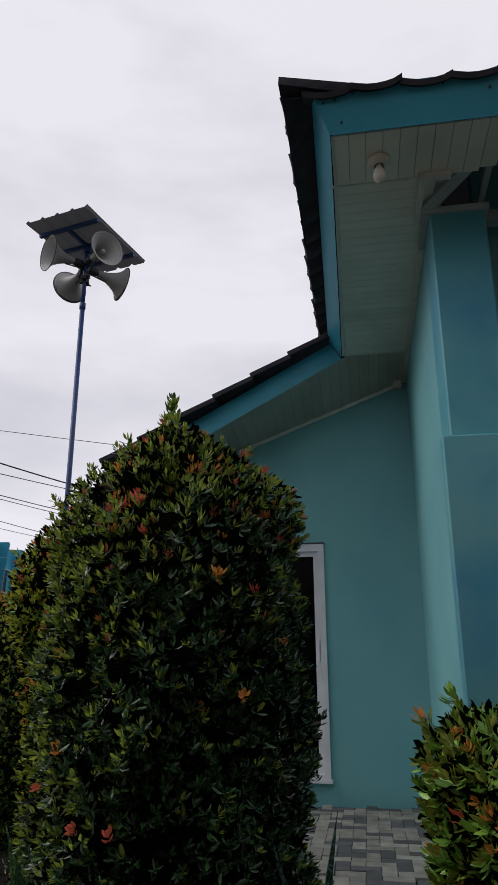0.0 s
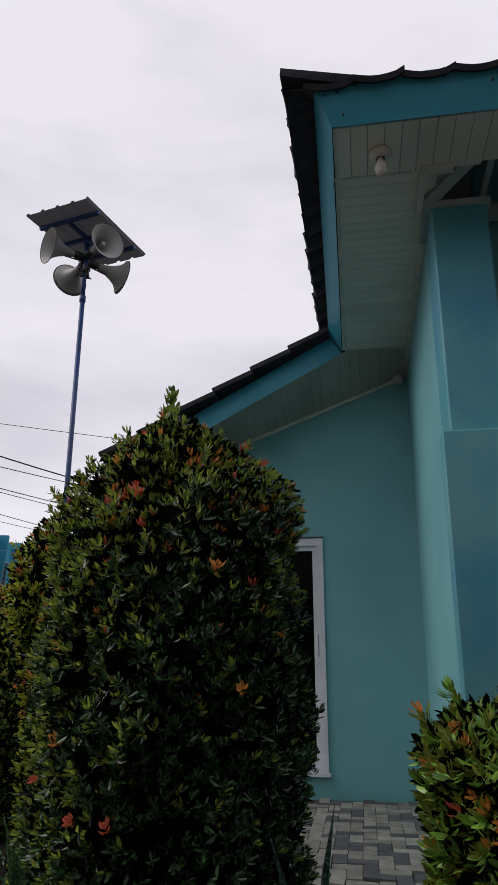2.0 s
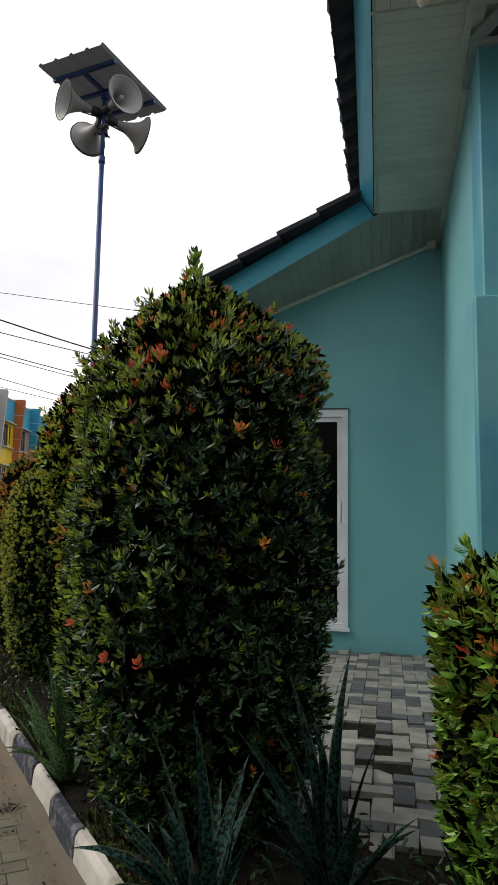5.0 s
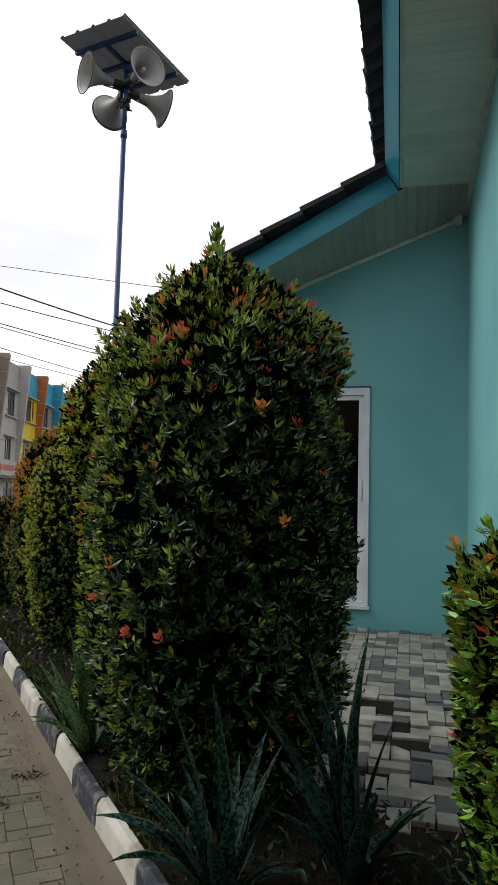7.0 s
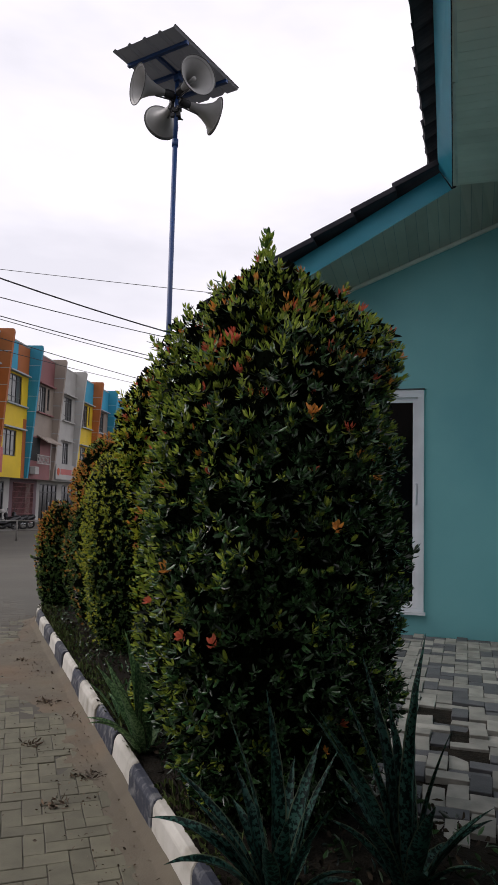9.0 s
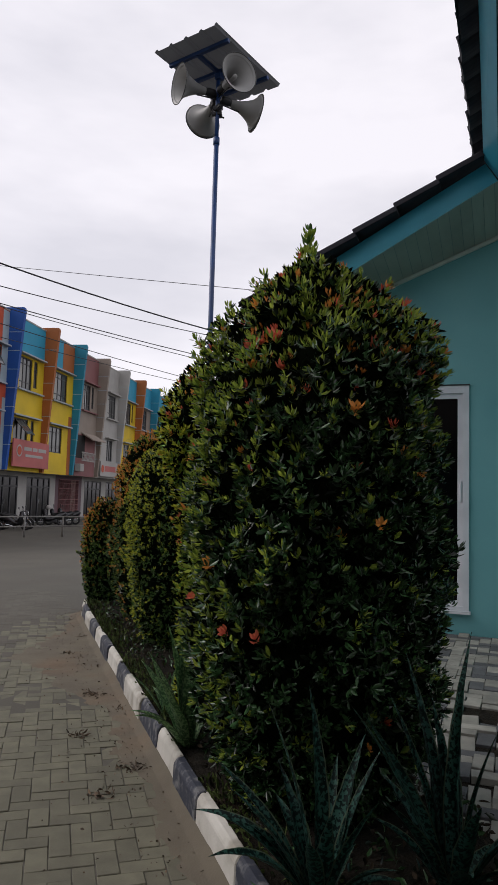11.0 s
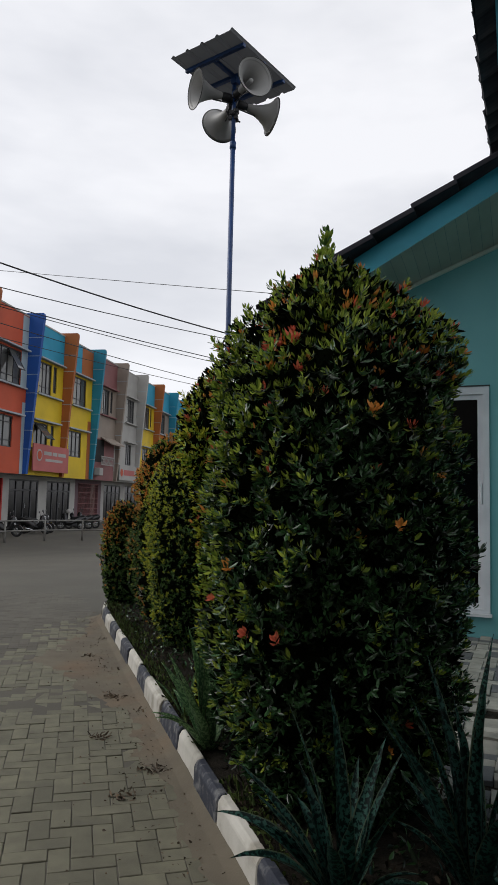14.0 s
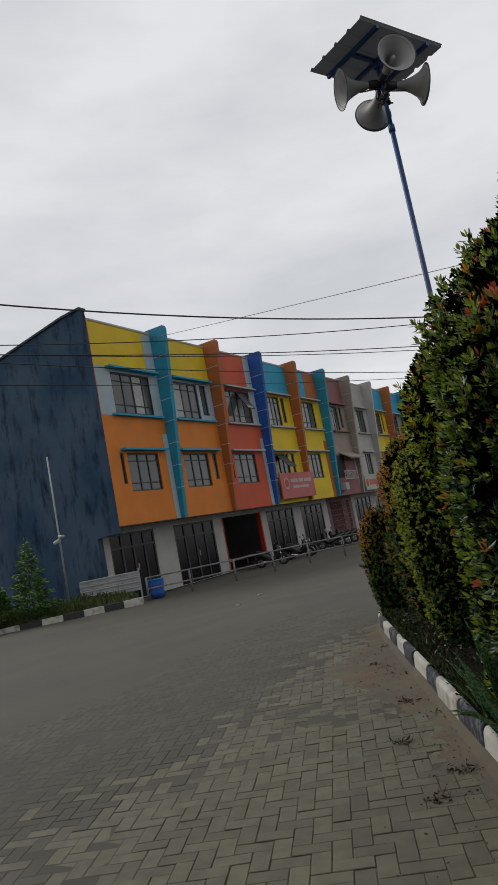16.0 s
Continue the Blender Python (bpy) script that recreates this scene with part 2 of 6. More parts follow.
def box(bm, x0, x1, y0, y1, z0, z1, bevel=0.0, m=None, mi=0):
    g = bmesh.ops.create_cube(bm, size=1.0)
    vs = g["verts"]
    t = Matrix.Translation(((x0 + x1) / 2, (y0 + y1) / 2, (z0 + z1) / 2)) @ Matrix.Diagonal((abs(x1 - x0), abs(y1 - y0), abs(z1 - z0), 1))
    bmesh.ops.transform(bm, matrix=(m @ t) if m else t, verts=vs)
    fs = {f for v in vs for f in v.link_faces}
    for f in fs:
        f.material_index = mi
    if bevel:
        es = list({e for v in vs for e in v.link_edges})
        bmesh.ops.bevel(bm, geom=es, offset=bevel, segments=1, affect="EDGES", profile=0.5)
    return bm


def boxes(*args, bevel=0.0):
    bm = bmesh.new()
    for a in args:
        box(bm, *a, bevel=bevel)
    return bm


def prism(bm, pts, y0, y1, axis="y"):
    """A prism over a polygon of (a, z) points, from y0 to y1 along y (or x)."""
    def p(a, z, d):
        return (a, d, z) if axis == "y" else (d, a, z)
    lo = [bm.verts.new(p(a, z, y0)) for a, z in pts]
    hi = [bm.verts.new(p(a, z, y1)) for a, z in pts]
    bm.faces.new(lo)
    bm.faces.new(hi[::-1])
    for i in range(len(pts)):
        j = (i + 1) % len(pts)
        bm.faces.new((lo[j], lo[i], hi[i], hi[j]))
    bmesh.ops.recalc_face_normals(bm, faces=bm.faces)
    return bm


def tube(bm, a, b, r0, r1=None, seg=10, caps=True):
    a, b = Vector(a), Vector(b)
    r1 = r0 if r1 is None else r1
    d = b - a
    m = Matrix.Translation((a + b) / 2) @ d.to_track_quat("Z", "Y").to_matrix().to_4x4()
    bmesh.ops.create_cone(bm, cap_ends=caps, segments=seg, radius1=r0, radius2=r1, depth=d.length, matrix=m)
    return bm


def lathe(bm, profile, m=None, seg=24):
    """Turns a profile of (radius, height) round z."""
    rings = []
    for r, z in profile:
        ring = []
        for k in range(seg):
            a = 2 * math.pi * k / seg
            v = Vector((r * math.cos(a), r * math.sin(a), z))
            ring.append(bm.verts.new(m @ v if m else v))
        rings.append(ring)
    for a, b in zip(rings, rings[1:]):
        for k in range(seg):
            j = (k + 1) % seg
            bm.faces.new((a[k], a[j], b[j], b[k]))
    return bm


def wall_cells(bm, x0, x1, z0, z1, holes, y0, y1):
    """A wall slab in the x-z plane with real openings."""
    xs = sorted({x0, x1, *[h[0] for h in holes], *[h[1] for h in holes]})
    zs = sorted({z0, z1, *[h[2] for h in holes], *[h[3] for h in holes]})

    def open_at(i, k):
        if not (0 <= i < len(xs) - 1 and 0 <= k < len(zs) - 1):
            return True
        cx, cz = (xs[i] + xs[i + 1]) / 2, (zs[k] + zs[k + 1]) / 2
        return any(h[0] < cx < h[1] and h[2] < cz < h[3] for h in holes)

    def quad(*ps):
        bm.faces.new([bm.verts.new(p) for p in ps])
    for i in range(len(xs) - 1):
        for k in range(len(zs) - 1):
            if open_at(i, k):
                continue
            a, b, c, d = xs[i], xs[i + 1], zs[k], zs[k + 1]
            quad((a, y0, c), (b, y0, c), (b, y0, d), (a, y0, d))
            quad((b, y1, c), (a, y1, c), (a, y1, d), (b, y1, d))
            if open_at(i - 1, k):
                quad((a, y1, c), (a, y0, c), (a, y0, d), (a, y1, d))
            if open_at(i + 1, k):
                quad((b, y0, c), (b, y1, c), (b, y1, d), (b, y0, d))
            if open_at(i, k - 1):
                quad((a, y1, c), (b, y1, c), (b, y0, c), (a, y0, c))
            if open_at(i, k + 1):
                quad((a, y0, d), (b, y0, d), (b, y1, d), (a, y1, d))
    bmesh.ops.remove_doubles(bm, verts=bm.verts, dist=1e-5)
    return bm


# ---------------------------------------------------------------- ground
def smooth01(a):
    a = min(1.0, max(0.0, a))
    return a * a * (3 - 2 * a)


def ground_z(x, y):
    """The road falls gently towards the shophouses."""
    return -0.0075 - 0.34 * smooth01((-x - 5.0) / 10.0) - 0.20 * smooth01((y - 10) / 14.0) * smooth01((-x - 1.0) / 6.0)


def ground_sheet():
    bm = bmesh.new()
    xs = [-900, -300, -120, -60, -35] + [-25 + 0.6 * i for i in range(46)] + [4, 8, 16, 40, 120, 300, 900]
    ys = [-900, -300, -100, -30, -10, -4] + [0.6 * i for i in range(52)] + [34, 40, 50, 70, 120, 300, 900]
    grid = [[bm.verts.new((x, y, ground_z(x, y) + 0.002 * noise.noise((x * 0.7, y * 0.7, 0)))) for x in xs] for y in ys]
    for r0, r1 in zip(grid, grid[1:]):
        for i in range(len(xs) - 1):
            bm.faces.new((r0[i], r0[i + 1], r1[i + 1], r1[i]))
    ob = part("ground", bm, M["road"], smooth=True)
    return tagged(ob, "dusty grey paved road strewn with fine sand", "road", kind="structure")


ground_sheet()

# the kerb runs away from the camera at a slant
KA, KD = Vector((-0.563, 2.793)), Vector((-0.5106, 0.8599)).normalized()
KN = Vector((KD.y, -KD.x))  # towards the planter


def kerb_xy(s, o=0.0):
    """A point s metres along the kerb's outer edge and o metres into the planter; the far end bends to the planter's side."""
    bend = 0.6 * smooth01((s - 6.35) / 1.3) ** 2
    p = KA + KD * s + KN * (o + bend)
    return p


def kerb():
    top = thing("kerb", Matrix(), "painted concrete kerb in alternating white and navy blocks", "kerb", kind="structure")
    cuts = [-2.6, -2.1, -1.56, -1.04, -0.52, 0.03, 0.64, 1.13, 1.62, 2.20, 2.87, 3.32, 3.90, 4.40, 4.90, 5.40, 5.90, 6.35, 6.85, 7.35, 7.8]
    rnd = random.Random(4)
    for i, (a, b) in enumerate(zip(cuts, cuts[1:])):
        bm = bmesh.new()
        h = 0.185 + rnd.uniform(-0.012, 0.012)
        lean = rnd.uniform(-0.01, 0.012)
        prof = [(0.0, -0.05), (0.012 + lean, h - 0.03), (0.03 + lean, h), (0.066, h + 0.003), (0.07, -0.05)]
        rings = []
        for s in (a + 0.006, b - 0.006):
            ring = []
            for o, z in prof:
                p = kerb_xy(s, o)
                ring.append(bm.verts.new((p.x, p.y, z)))
            rings.append(ring)
        k = len(prof)
        for j in range(k):
            q = (j + 1) % k
            bm.faces.new((rings[0][j], rings[0][q], rings[1][q], rings[1][j]))
        bm.faces.new(rings[0][::-1])
        bm.faces.new(rings[1])
        bmesh.ops.recalc_face_normals(bm, faces=bm.faces)
        bmesh.ops.bevel(bm, geom=[e for e in bm.edges], offset=0.006, segments=1, affect="EDGES")
        part("kerb_block", bm, M["kerb_white"] if i % 2 == 1 else M["kerb_blue"], top)


kerb()


def planter_soil():
    """Soil and litter between the kerb and the yard."""
    bm = bmesh.new()
    rows = []
    for i in range(60):
        s = -2.6 + 10.2 * i / 59
        row = []
        for j in range(26):
            o = 0.064 + 2.76 * j / 25
            p = kerb_xy(s, o)
            z = 0.145 + 0.035 * noise.noise((p.x * 2.3, p.y * 2.3, 1)) + 0.02 * noise.noise((p.x * 9, p.y * 9, 2))
            if o > 1.05:
                z = min(z, 0.155 - 0.16 * (o - 1.0))
            row.append(bm.verts.new((p.x, p.y, z)))
        rows.append(row)
    for r0, r1 in zip(rows, rows[1:]):
        for j in range(25):
            bm.faces.new((r0[j], r0[j + 1], r1[j + 1], r1[j]))
    bmesh.ops.recalc_face_normals(bm, faces=bm.faces)
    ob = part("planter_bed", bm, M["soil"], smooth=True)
    tagged(ob, "bed of bare soil behind the kerb, coloured dark for shade", "soil", kind="structure")


planter_soil()

# ---------------------------------------------------------------- turquoise house
HOUSE = Matrix(((math.cos(radians(9.5)), math.sin(radians(9.5)), 0, 1.957),
                (-math.sin(radians(9.5)), math.cos(radians(9.5)), 0, 8.136), (0, 0, 1, 0), (0, 0, 0, 1)))
YARD_Z = 0.135
house = thing("house", HOUSE, "single-storey turquoise rendered house with a dark tiled roof", "house")

EAVE_Z = 5.10
U2 = 0.08          # face of the projecting wing
UF = -0.715        # lower edge of the side fascia at the rake
UC = -0.662        # the same at the front corner
VF = -4.45         # lower edge of the front fascia
VR = -0.78         # rake fascia of the door wall
RAKE = 0.536       # slope of the rake


def rake_z(u):
    return EAVE_Z - 0.04 + (u + 0.72) * RAKE


# door wall, with its sloping top, and the opening for the sliding door
DOOR = (-2.75, -1.05, 0.38, 2.985)
bm = bmesh.new()
wall_cells(bm, -3.15, U2, 0.0, 3.6, [DOOR], 0.0, 0.16)
prism(bm, [(-3.15, 3.6), (U2, 3.6), (U2, 5.04), (0.0, 5.02), (-1.98, 4.25), (-3.15, 3.78)], 0.0, 0.16)
part("wall", bm, M["wall"], house)
bm = boxes((-3.15, -3.0, 0.16, 4.5, 0, 3.6))
part("wall", bm, M["wall"], house)
bm = boxes((-3.15, 3.4, 4.5, 4.66, 0, 5.1))
part("wall", bm, M["wall"], house)
# side wall of the wing
part("wall", boxes((U2, U2 + 0.14, -3.42, 0.0, 0.0, EAVE_Z + 0.02)), M["wall"], house)
# recessed porch wall and back of the porch
part("wall", boxes((0.52, 3.4, -3.05, -2.91, 0.0, EAVE_Z + 0.9)), M["wall"], house)
part("wall", boxes((3.26, 3.4, -2.9, 4.5, 0.0, EAVE_Z)), M["wall"], house)
# pillar and the thicker front wall below it
part("pillar", boxes((U2 - 0.006, 0.50, -3.53, -3.06, 0.0, EAVE_Z - 0.03), bevel=0.012), M["pillar"], house, "blotchy blue-green painted pillar")
bm = bmesh.new()
box(bm, 0.0, 2.6, -3.64, -3.50, 0.0, 3.15, bevel=0.012)
part("front_wall", bm, M["pillar"], house, "low blue-green front wall with patchy paint")
# side face of the front wall, painted paler because light falls on it
bm = bmesh.new()
prism(bm, [(-3.62, 0.0), (-3.62, 3.14), (-3.46, 2.98), (-3.42, 2.9), (-3.42, 0.0)], 0.012, 0.10, axis="x")
part("wall_cheek", bm, M["pillar_pale"], house)
part("pillar_cap", boxes((0.02, 0.53, -3.56, -3.04, EAVE_Z - 0.075, EAVE_Z - 0.025)), M["timber"], house)

# sliding door: white frame, stile, handle and dark pane
u0, u1, z0, z1 = DOOR
door = part("door", boxes((u0, u0 + 0.07, -0.03, 0.10, z0, z1), (u1 - 0.07, u1, -0.03, 0.10, z0, z1),
                          (u0 + 0.07, u1 - 0.07, -0.03, 0.10, z1 - 0.09, z1), (u0 + 0.07, u1 - 0.07, -0.03, 0.10, z0, z0 + 0.05)),
            M["white_frame"], house, "white aluminium sliding door with dark glass")
part("door_leaf", boxes((u1 - 0.13, u1 - 0.071, 0.0, 0.045, z0 + 0.05, z1 - 0.09), (u0 + 0.071, u1 - 0.13, 0.0, 0.045, z1 - 0.15, z1 - 0.091),
                        (u0 + 0.071, u1 - 0.13, 0.0, 0.045, z0 + 0.051, z0 + 0.11), (-1.93, -1.87, 0.0, 0.045, z0 + 0.11, z1 - 0.15)),
     M["white_frame"], door)
part("pane", boxes((u0 + 0.08, u1 - 0.12, 0.018, 0.026, z0 + 0.10, z1 - 0.14)), M["dark_glass"], door, "dark tinted glass pane")
part("door_handle", boxes((u1 - 0.105, u1 - 0.08, -0.03, 0.0, 1.62, 1.87), bevel=0.006), M["white_frame"], door)
part("lintel_drip", boxes((u0 - 0.04, u1 + 0.012, -0.045, -0.001, z1 + 0.002, z1 + 0.014)), M["black_metal"], door, "thin dark drip strip")
part("threshold", boxes((u0 - 0.03, u1 + 0.02, -0.06, -0.001, z0 - 0.035, z0 - 0.002)), M["white_frame"], door)
# blackened board and floor added behind the door for an unlit room
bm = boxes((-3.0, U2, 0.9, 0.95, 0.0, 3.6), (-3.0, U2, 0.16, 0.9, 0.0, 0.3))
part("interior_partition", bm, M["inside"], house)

# soffits of narrow planks with open joints, under dark boards
soffit = part("soffit", boxes((UC + 0.02, U2 + 0.1, VF + 0.02, VR, EAVE_Z + 0.03, EAVE_Z + 0.04)), M["timber"], house, "pale plank soffit under the eaves")
front_end = -3.9
rnd = random.Random(8)


def eave_u(v):
    """Lower edge of the side fascia."""
    return UC + (UF - UC) * (v - VF) / (VR - VF)


uu = UC + 0.008
while uu < 2.4:                                    # front band: planks along v, cut by the porch rafter
    w = 0.118
    lim = front_end if uu < 0.06 else min(front_end, -3.55 - uu * 0.95)
    if lim > VF + 0.1:
        part("plank", boxes((uu, uu + w - 0.004, VF + 0.02, lim - 0.01, EAVE_Z, EAVE_Z + 0.012 + rnd.uniform(0, 0.004))), M["soffit"], soffit)
    uu += w
v = front_end
while v < VR:                                      # side band: planks along u
    w = 0.118
    part("plank", boxes((eave_u(v) + 0.008, U2 + 0.02, v, min(v + w - 0.003, VR), EAVE_Z + 0.004, EAVE_Z + 0.016 + rnd.uniform(0, 0.004))), M["soffit"], soffit)
    v += w
def wz(u):
    """Top of the door wall."""
    return 5.03 + min(u, 0.0) * 0.385


def sof_z(u):
    return min(rake_z(u), EAVE_Z) + 0.004


bm = bmesh.new()
for k in range(12):                                # boards over the plank joints
    a, b = -3.5 + 3.58 * k / 12, -3.5 + 3.58 * (k + 1) / 12
    bm.faces.new([bm.verts.new(p) for p in ((a, VR + 0.01, sof_z(a) + 0.035), (b, VR + 0.01, sof_z(b) + 0.035), (b, 0.1, wz(b) + 0.04), (a, 0.1, wz(a) + 0.04))])
bmesh.ops.remove_doubles(bm, verts=bm.verts, dist=0.0005)
rake_soffit = part("rake_soffit", bm, M["timber"], house, "pale plank soffit sloping with the rake")
uu = U2
while uu > -3.5:                                   # sloping planks between the rake and the wall
    a, b = uu - 0.115, uu
    bm = bmesh.new()
    bm.faces.new([bm.verts.new(p) for p in ((a, VR - 0.005, sof_z(a)), (b, VR - 0.005, sof_z(b)), (b, 0.0, wz(b)), (a, 0.0, wz(a)))])
    bmesh.ops.solidify(bm, geom=bm.faces[:], thickness=-0.012)
    bmesh.ops.recalc_face_normals(bm, faces=bm.faces)
    part("plank", bm, M["soffit"], rake_soffit)
    uu -= 0.119
# mouldings
bm = boxes((eave_u(-3.9) + 0.012, eave_u(-3.9) + 0.036, VF + 0.03, -2.7, EAVE_Z - 0.006, EAVE_Z + 0.02), (eave_u(-2.7) + 0.012, eave_u(-2.7) + 0.036, -2.7, VR, EAVE_Z - 0.006, EAVE_Z + 0.02),
           (U2 - 0.045, U2 - 0.001, -3.0, -0.02, EAVE_Z - 0.04, EAVE_Z),
           (UF + 0.03, -0.1, front_end - 0.012, front_end + 0.006, EAVE_Z - 0.008, EAVE_Z),
           (-0.03, 0.20, -3.96, -3.91, EAVE_Z - 0.05, EAVE_Z - 0.001),
           (-0.03, 0.015, -3.91, -3.40, EAVE_Z - 0.05, EAVE_Z - 0.001))
part("trim_strip", bm, M["trim"], house)
bm = bmesh.new()
for a, b in ((-3.4, -0.05),):
    n = 12
    for i in range(n):
        p, q = a + (b - a) * i / n, a + (b - a) * (i + 1) / n
        prism(bm, [(p, wz(p) - 0.05), (q, wz(q) - 0.05), (q, wz(q) - 0.004), (p, wz(p) - 0.004)], -0.035, -0.001)
bmesh.ops.remove_doubles(bm, verts=bm.verts, dist=0.001)
box(bm, -0.09, 0.01, -0.10, -0.002, 4.94, 5.03)
part("cornice", bm, M["trim"], house)

# fascia boards lean outwards
FH, FO = 0.275, 0.115


def fascia(name, pts):
    bm = bmesh.new()
    lo = [Vector(p) for p in pts[0]]
    hi = [Vector(p) for p in pts[1]]
    vs = [bm.verts.new(p) for p in (lo[0], lo[1], hi[1], hi[0])]
    bm.faces.new(vs)
    bmesh.ops.solidify(bm, geom=bm.faces[:], thickness=0.025)
    bmesh.ops.recalc_face_normals(bm, faces=bm.faces)
    return part(name, bm, M["fascia"], house, "teal painted fascia board")


fascia("fascia", [((UC, VF, EAVE_Z), (3.2, VF, EAVE_Z)), ((UC - FO, VF - FO, EAVE_Z + FH), (3.2, VF - FO, EAVE_Z + FH))])
fascia("fascia", [((UC, VF, EAVE_Z), (UF, VR, EAVE_Z - 0.01)), ((UC - FO, VF - FO, EAVE_Z + FH), (UF - 0.15, VR, EAVE_Z + FH - 0.05))])
fascia("fascia", [((-3.45, VR, rake_z(-3.45)), (UF, VR, rake_z(UF))), ((-3.45, VR + 0.03, rake_z(-3.45) + 0.297), (UF - 0.13, VR + 0.03, rake_z(UF - 0.13) + 0.297))])
for u, v, z in ((-0.70, VF - 0.09, 5.30), (-0.62, VF - 0.1, 5.31), (-0.58, VF - 0.04, 5.17), (0.4, VF - 0.09, 5.27), (0.1, VF - 0.1, 5.33)):
    part("nail_head", boxes((u - 0.006, u + 0.006, v + 0.0, v + 0.03, z - 0.006, z + 0.006)), M["black_metal"], house)

# porch rafter, its prop and the dark roof space over it
bm = bmesh.new()
box(bm, 0, 1.5, -0.055, 0.055, -0.08, 0.08, bevel=0.006, m=Matrix.Translation((0.03, -3.53, EAVE_Z + 0.02)) @ pose(0, 0, 0, 0, -12, -50))
part("rafter", bm, M["timber"], house, "grey painted timber rafter")
bm = bmesh.new()
box(bm, 0, 1.2, -0.025, 0.025, -0.03, 0.03, m=Matrix.Translation((0.15, -3.72, EAVE_Z + 0.05)) @ pose(0, 0, 0, 0, -12, -42))
part("rafter", bm, M["timber"], house)
part("crossbeam", boxes((0.1, 3.2, -3.30, -3.2, EAVE_Z - 0.02, EAVE_Z + 0.08)), M["timber"], house)
bm = bmesh.new()
for i in range(9):
    x = 0.5 + 0.3 * i
    box(bm, x, x + 0.05, -4.4, -2.9, EAVE_Z + 0.16, EAVE_Z + 0.22)
part("batten", bm, M["timber"], house)

# eave lamp: round base, neck and bulb
lamp = part("eave_lamp", lathe(bmesh.new(), [(0.0, 0.0), (0.08, 0.0), (0.084, -0.025), (0.06, -0.05), (0.035, -0.055)],
                               Matrix.Translation((-0.33, -4.15, EAVE_Z)), 20), M["bulb"], house, "white eave lamp holder with a bulb", True)
part("bulb", lathe(bmesh.new(), [(0.02, 0.0), (0.024, -0.03), (0.04, -0.06), (0.047, -0.10), (0.035, -0.14), (0.0, -0.155)],
                   Matrix.Translation((-0.33, -4.15, EAVE_Z - 0.04)), 16), M["bulb"], lamp, "", True)

# roof slabs and the tiles along their edges
RZ = EAVE_Z + 0.32
ue, ve = -1.0, VF - FO - 0.045
bm = bmesh.new()
rise = 0.56
ridge = 2.4
a = bm.verts.new((ue + 0.02, ve + 0.06, RZ - 0.05))
b_ = bm.verts.new((4.6, ve + 0.06, RZ - 0.07))
c_ = bm.verts.new((4.6, ve + ridge, RZ + ridge * rise))
d_ = bm.verts.new((ue + ridge, ve + ridge, RZ + ridge * rise))
e_ = bm.verts.new((ue + ridge, 4.8, RZ + ridge * rise))
f_ = bm.verts.new((ue + 0.02, VR, RZ + 0.03))
g_ = bm.verts.new((ue + 0.02, 4.8, RZ + 0.03))
h_ = bm.verts.new((4.6, 4.8, RZ + ridge * rise))
bm.faces.new((a, b_, c_, d_))
bm.faces.new((a, d_, e_, g_, f_))
bm.faces.new((d_, c_, h_, e_))
roof = part("roof", bm, M["tile"], house, "dark roof of flat concrete tiles")
bm = bmesh.new()
vs = [bm.verts.new(p) for p in ((-3.62, VR - 0.10, rake_z(-3.62) + 0.36), (ue + 0.05, VR - 0.10, rake_z(ue + 0.05) + 0.36),
                               (ue + 0.05, 4.8, rake_z(ue + 0.05) + 0.36), (-3.62, 4.8, rake_z(-3.62) + 0.36))]
bm.faces.new(vs)
bmesh.ops.solidify(bm, geom=bm.faces[:], thickness=0.03)
part("roof", bm, M["tile"], house)


def tile_mesh(w, l, thick, arch):
    """One roof tile: arched across its width, with a rolled lap."""
    bm = bmesh.new()
    n = 6
    top = []
    for y in (0.0, l):
        row = []
        for i in range(n + 1):
            x = w * i / n
            row.append((x, y, arch * math.sin(math.pi * i / n) + (0.012 if i == n else 0)))
        top.append(row)
    up = [[bm.verts.new(p) for p in r] for r in top]
    dn = [[bm.verts.new((p[0], p[1], p[2] - thick)) for p in r] for r in top]
    for i in range(n):
        bm.faces.new((up[0][i], up[0][i + 1], up[1][i + 1], up[1][i]))
        bm.faces.new((dn[0][i + 1], dn[0][i], dn[1][i], dn[1][i + 1]))
        bm.faces.new((dn[0][i], dn[0][i + 1], up[0][i + 1], up[0][i]))
    for i in (0, n):
        q = (dn[0][i], up[0][i], up[1][i], dn[1][i])
        bm.faces.new(q if i == 0 else q[::-1])
    bmesh.ops.recalc_face_normals(bm, faces=bm.faces)
    me = bpy.data.meshes.new("roof_tile")
    bm.to_mesh(me)
    bm.free()
    me.materials.append(M["tile"])
    return me


front_tile = tile_mesh(0.345, 0.42, 0.04, -0.028)
rnd = random.Random(2)


def lay_tile(me, m):
    ob = new("roof_tile", me)
    ob.parent = roof
    ob.matrix_local = m


for i in range(12):                                 # front eave
    lay_tile(front_tile, Matrix.Translation((ue + 0.16 + 0.33 * i, ve + rnd.uniform(-0.008, 0.008), RZ - 0.05)) @ pose(0, 0, 0, 27, rnd.uniform(-1.5, 1.5), 0))
for i in range(14):                                 # side eave
    y = ve + 0.15 + 0.29 * i
    if y < VR - 0.1:
        short = Matrix.Diagonal((1.0, (0.3, 0.8, 1.0)[min(i, 2)], 1.0, 1.0))
        lay_tile(front_tile, Matrix.Translation((ue + rnd.uniform(-0.012, 0.012), y + 0.345, RZ + 0.04)) @ pose(0, 0, 0, 27 + rnd.uniform(-2, 2), rnd.uniform(-2, 2), -90) @ short)
